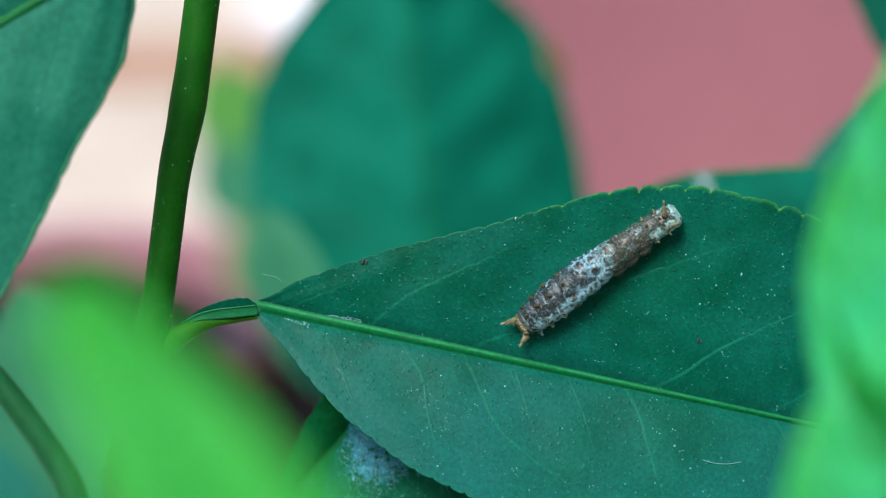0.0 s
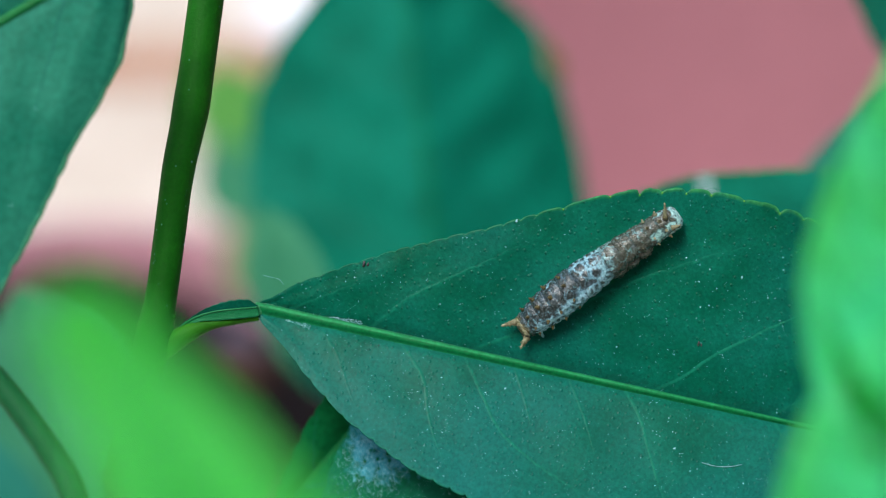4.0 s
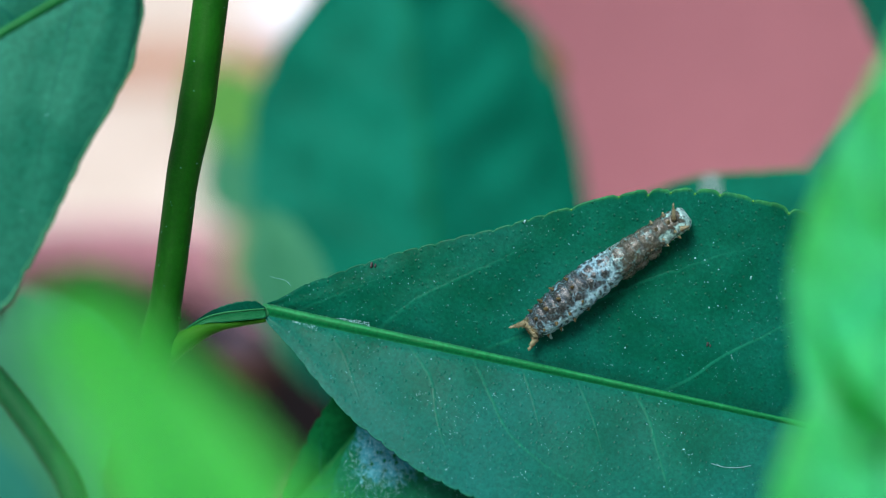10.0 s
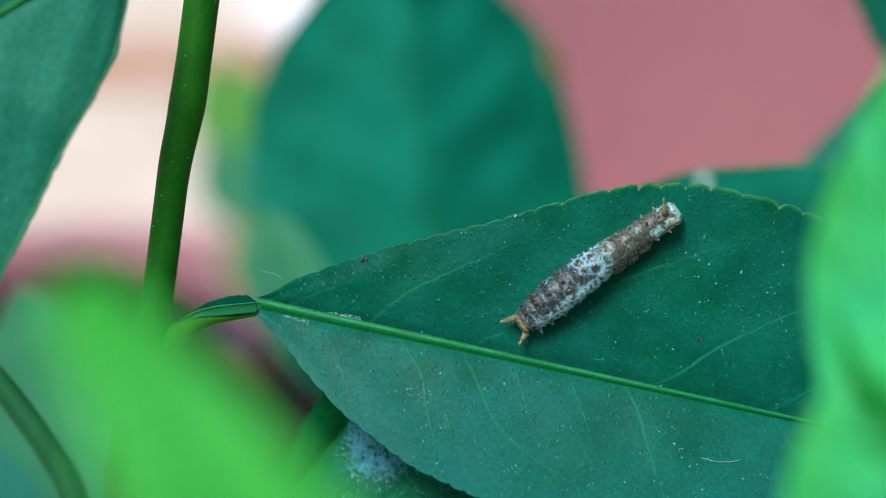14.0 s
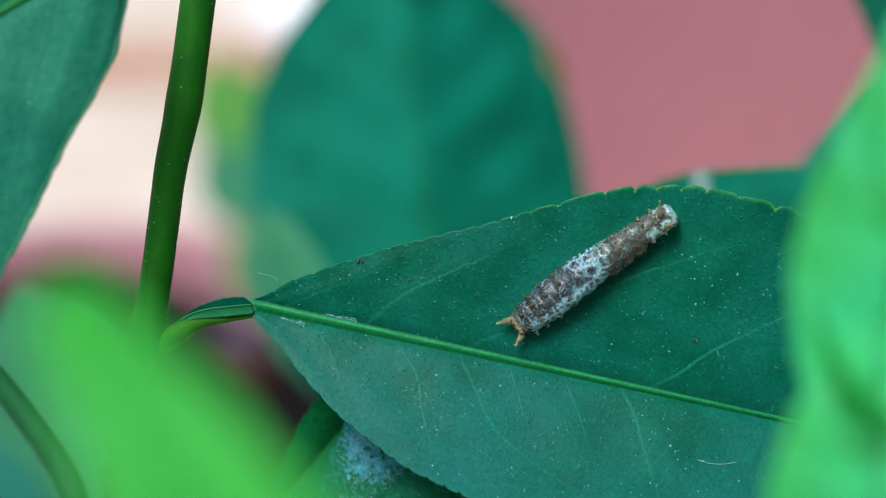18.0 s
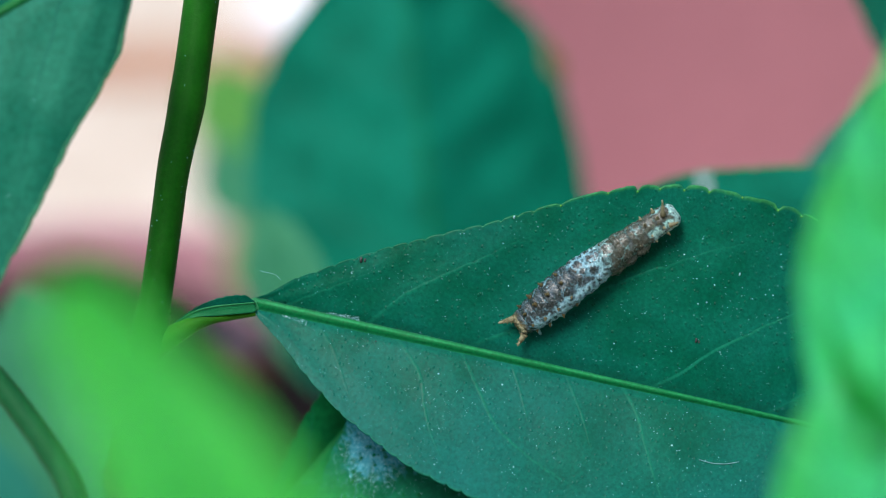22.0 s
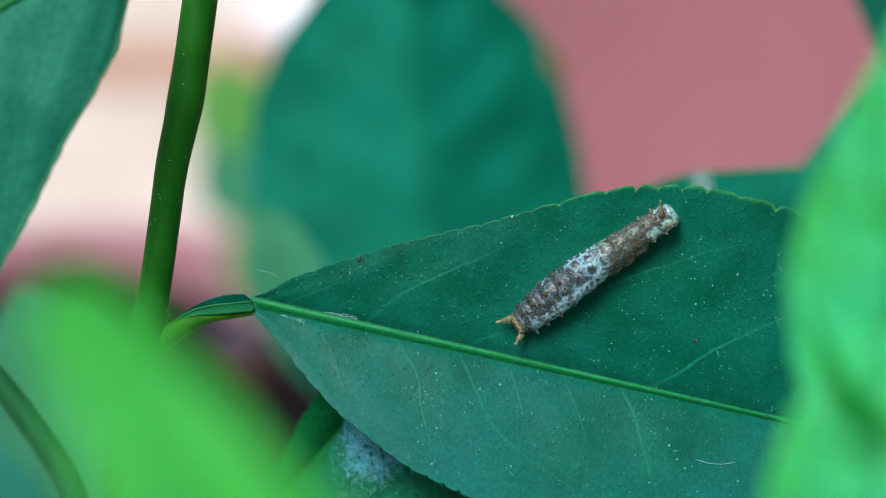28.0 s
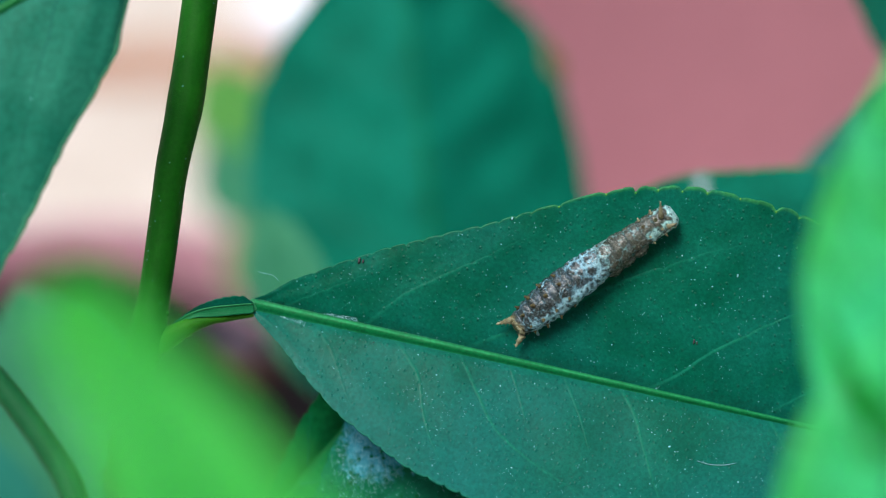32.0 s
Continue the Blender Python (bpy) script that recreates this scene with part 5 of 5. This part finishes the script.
    left_flutter = [
        (0, pose(0.00000, 0.00000, 0.00000, 0.000, -0.000, 0.000)), (0.5, pose(-0.00094, -0.00046, -0.00080, -0.000, 0.091, -0.053)), (1, pose(-0.00066, -0.00000, -0.00001, -0.000, 0.028, -0.016)),
        (1.5, pose(-0.00162, -0.00014, -0.00024, -0.000, 0.160, -0.093)), (2, pose(0.00016, 0.00006, 0.00011, -0.000, 0.033, -0.019)), (2.5, pose(0.00022, -0.00024, -0.00041, -0.000, 0.017, -0.010)),
        (3, pose(0.00368, 0.00032, 0.00055, -0.000, -0.295, 0.170)), (3.5, pose(-0.00000, -0.00015, -0.00027, -0.000, 0.020, -0.011)), (5.5, pose(-0.00370, -0.00031, -0.00054, -0.001, 0.326, -0.188)),
        (6, pose(-0.00264, -0.00000, -0.00001, -0.000, 0.294, -0.170)), (6.5, pose(-0.00525, 0.00010, 0.00018, -0.002, 0.564, -0.325)), (7, pose(-0.00548, -0.00042, -0.00072, -0.002, 0.566, -0.327)),
        (7.5, pose(-0.00346, -0.00001, -0.00002, -0.001, 0.335, -0.194)), (8, pose(-0.00177, -0.00029, -0.00050, -0.000, 0.145, -0.084)), (8.5, pose(-0.00485, 0.00027, 0.00046, -0.002, 0.596, -0.344)),
        (9, pose(-0.00323, -0.00043, -0.00074, -0.000, 0.310, -0.179)), (9.5, pose(0.00572, 0.00046, 0.00080, -0.001, -0.456, 0.263)), (10, pose(-0.00045, -0.00029, -0.00051, -0.000, 0.050, -0.029)),
        (10.5, pose(-0.01306, 0.00003, 0.00006, -0.009, 1.319, -0.762)), (11, pose(-0.00887, -0.00103, -0.00178, -0.002, 0.648, -0.374)), (11.5, pose(-0.00199, 0.00004, 0.00006, -0.000, 0.225, -0.130)),
        (12, pose(-0.00401, -0.00036, -0.00062, -0.000, 0.314, -0.181)), (12.5, pose(-0.00113, -0.00008, -0.00014, -0.000, 0.106, -0.061)), (13, pose(0.00137, 0.00020, 0.00034, -0.000, -0.080, 0.046)),
        (13.5, pose(0.00142, -0.00021, -0.00037, -0.000, -0.138, 0.079)), (14, pose(-0.00060, 0.00005, 0.00009, -0.000, 0.096, -0.056)), (14.5, pose(0.00001, -0.00026, -0.00045, -0.000, -0.036, 0.021)),
        (16.5, pose(0.00052, -0.00013, -0.00022, -0.000, -0.047, 0.027)), (17, pose(-0.00190, 0.00001, 0.00003, -0.000, 0.135, -0.078)), (17.5, pose(-0.00342, 0.00016, 0.00028, -0.000, 0.289, -0.167)),
        (18, pose(-0.00162, -0.00007, -0.00012, -0.000, 0.121, -0.070)), (18.5, pose(-0.00219, -0.00008, -0.00013, -0.000, 0.182, -0.105)), (19, pose(0.00043, 0.00003, 0.00004, -0.000, -0.058, 0.033)),
        (19.5, pose(0.00077, 0.00011, 0.00019, -0.000, -0.068, 0.039)), (20, pose(0.00243, -0.00011, -0.00019, -0.000, -0.271, 0.156)), (20.5, pose(0.00089, 0.00001, 0.00002, -0.000, -0.083, 0.048)),
        (21, pose(-0.00054, 0.00013, 0.00022, -0.000, 0.053, -0.030)), (21.5, pose(0.00016, -0.00003, -0.00006, -0.000, 0.001, -0.001)), (22, pose(-0.00305, 0.00003, 0.00005, -0.000, 0.292, -0.169)),
        (22.5, pose(-0.00156, -0.00017, -0.00029, -0.000, 0.138, -0.080)), (23, pose(0.00118, 0.00009, 0.00015, -0.000, -0.124, 0.072)), (23.5, pose(-0.00009, 0.00003, 0.00005, -0.000, 0.031, -0.018)),
        (24, pose(0.00089, 0.00008, 0.00014, -0.000, -0.089, 0.051)), (24.5, pose(-0.00092, -0.00019, -0.00034, -0.000, 0.076, -0.044)), (25, pose(-0.00475, -0.00010, -0.00018, -0.001, 0.437, -0.252)),
        (25.5, pose(-0.00242, -0.00013, -0.00022, -0.000, 0.209, -0.120)), (27.5, pose(-0.00357, -0.00009, -0.00015, -0.000, 0.294, -0.170)), (28, pose(-0.00474, -0.00010, -0.00018, -0.001, 0.429, -0.248)),
        (28.5, pose(-0.00304, -0.00006, -0.00010, -0.000, 0.294, -0.170)), (29, pose(-0.00252, -0.00005, -0.00009, -0.000, 0.250, -0.144)), (29.5, pose(-0.00497, -0.00032, -0.00056, -0.001, 0.449, -0.259)),
        (30, pose(-0.00261, 0.00008, 0.00014, -0.000, 0.252, -0.146)), (30.5, pose(-0.00427, -0.00025, -0.00043, -0.001, 0.358, -0.207)), (31, pose(-0.00542, -0.00008, -0.00014, -0.001, 0.515, -0.297)),
        (31.5, pose(-0.00454, -0.00012, -0.00021, -0.001, 0.417, -0.241)), (32, pose(-0.00369, -0.00006, -0.00010, -0.001, 0.341, -0.197)),
    ]
    for ob in (stem, main_leaf, under_leaf, narrow_leaf, behind_leaf, far_leaf, cat):
        rest = ob.matrix_basis.copy()
        walk(ob, [(t, m @ rest) for t, m in sway])
    for ob, rows in ((left_leaf, hang), (fl_leaf, left_flutter), (fr_leaf, right_flutter), (fr2_leaf, right_flutter)):
        rest = ob.matrix_basis.copy()
        walk(ob, [(t, m @ rest) for t, m in rows])


motions()
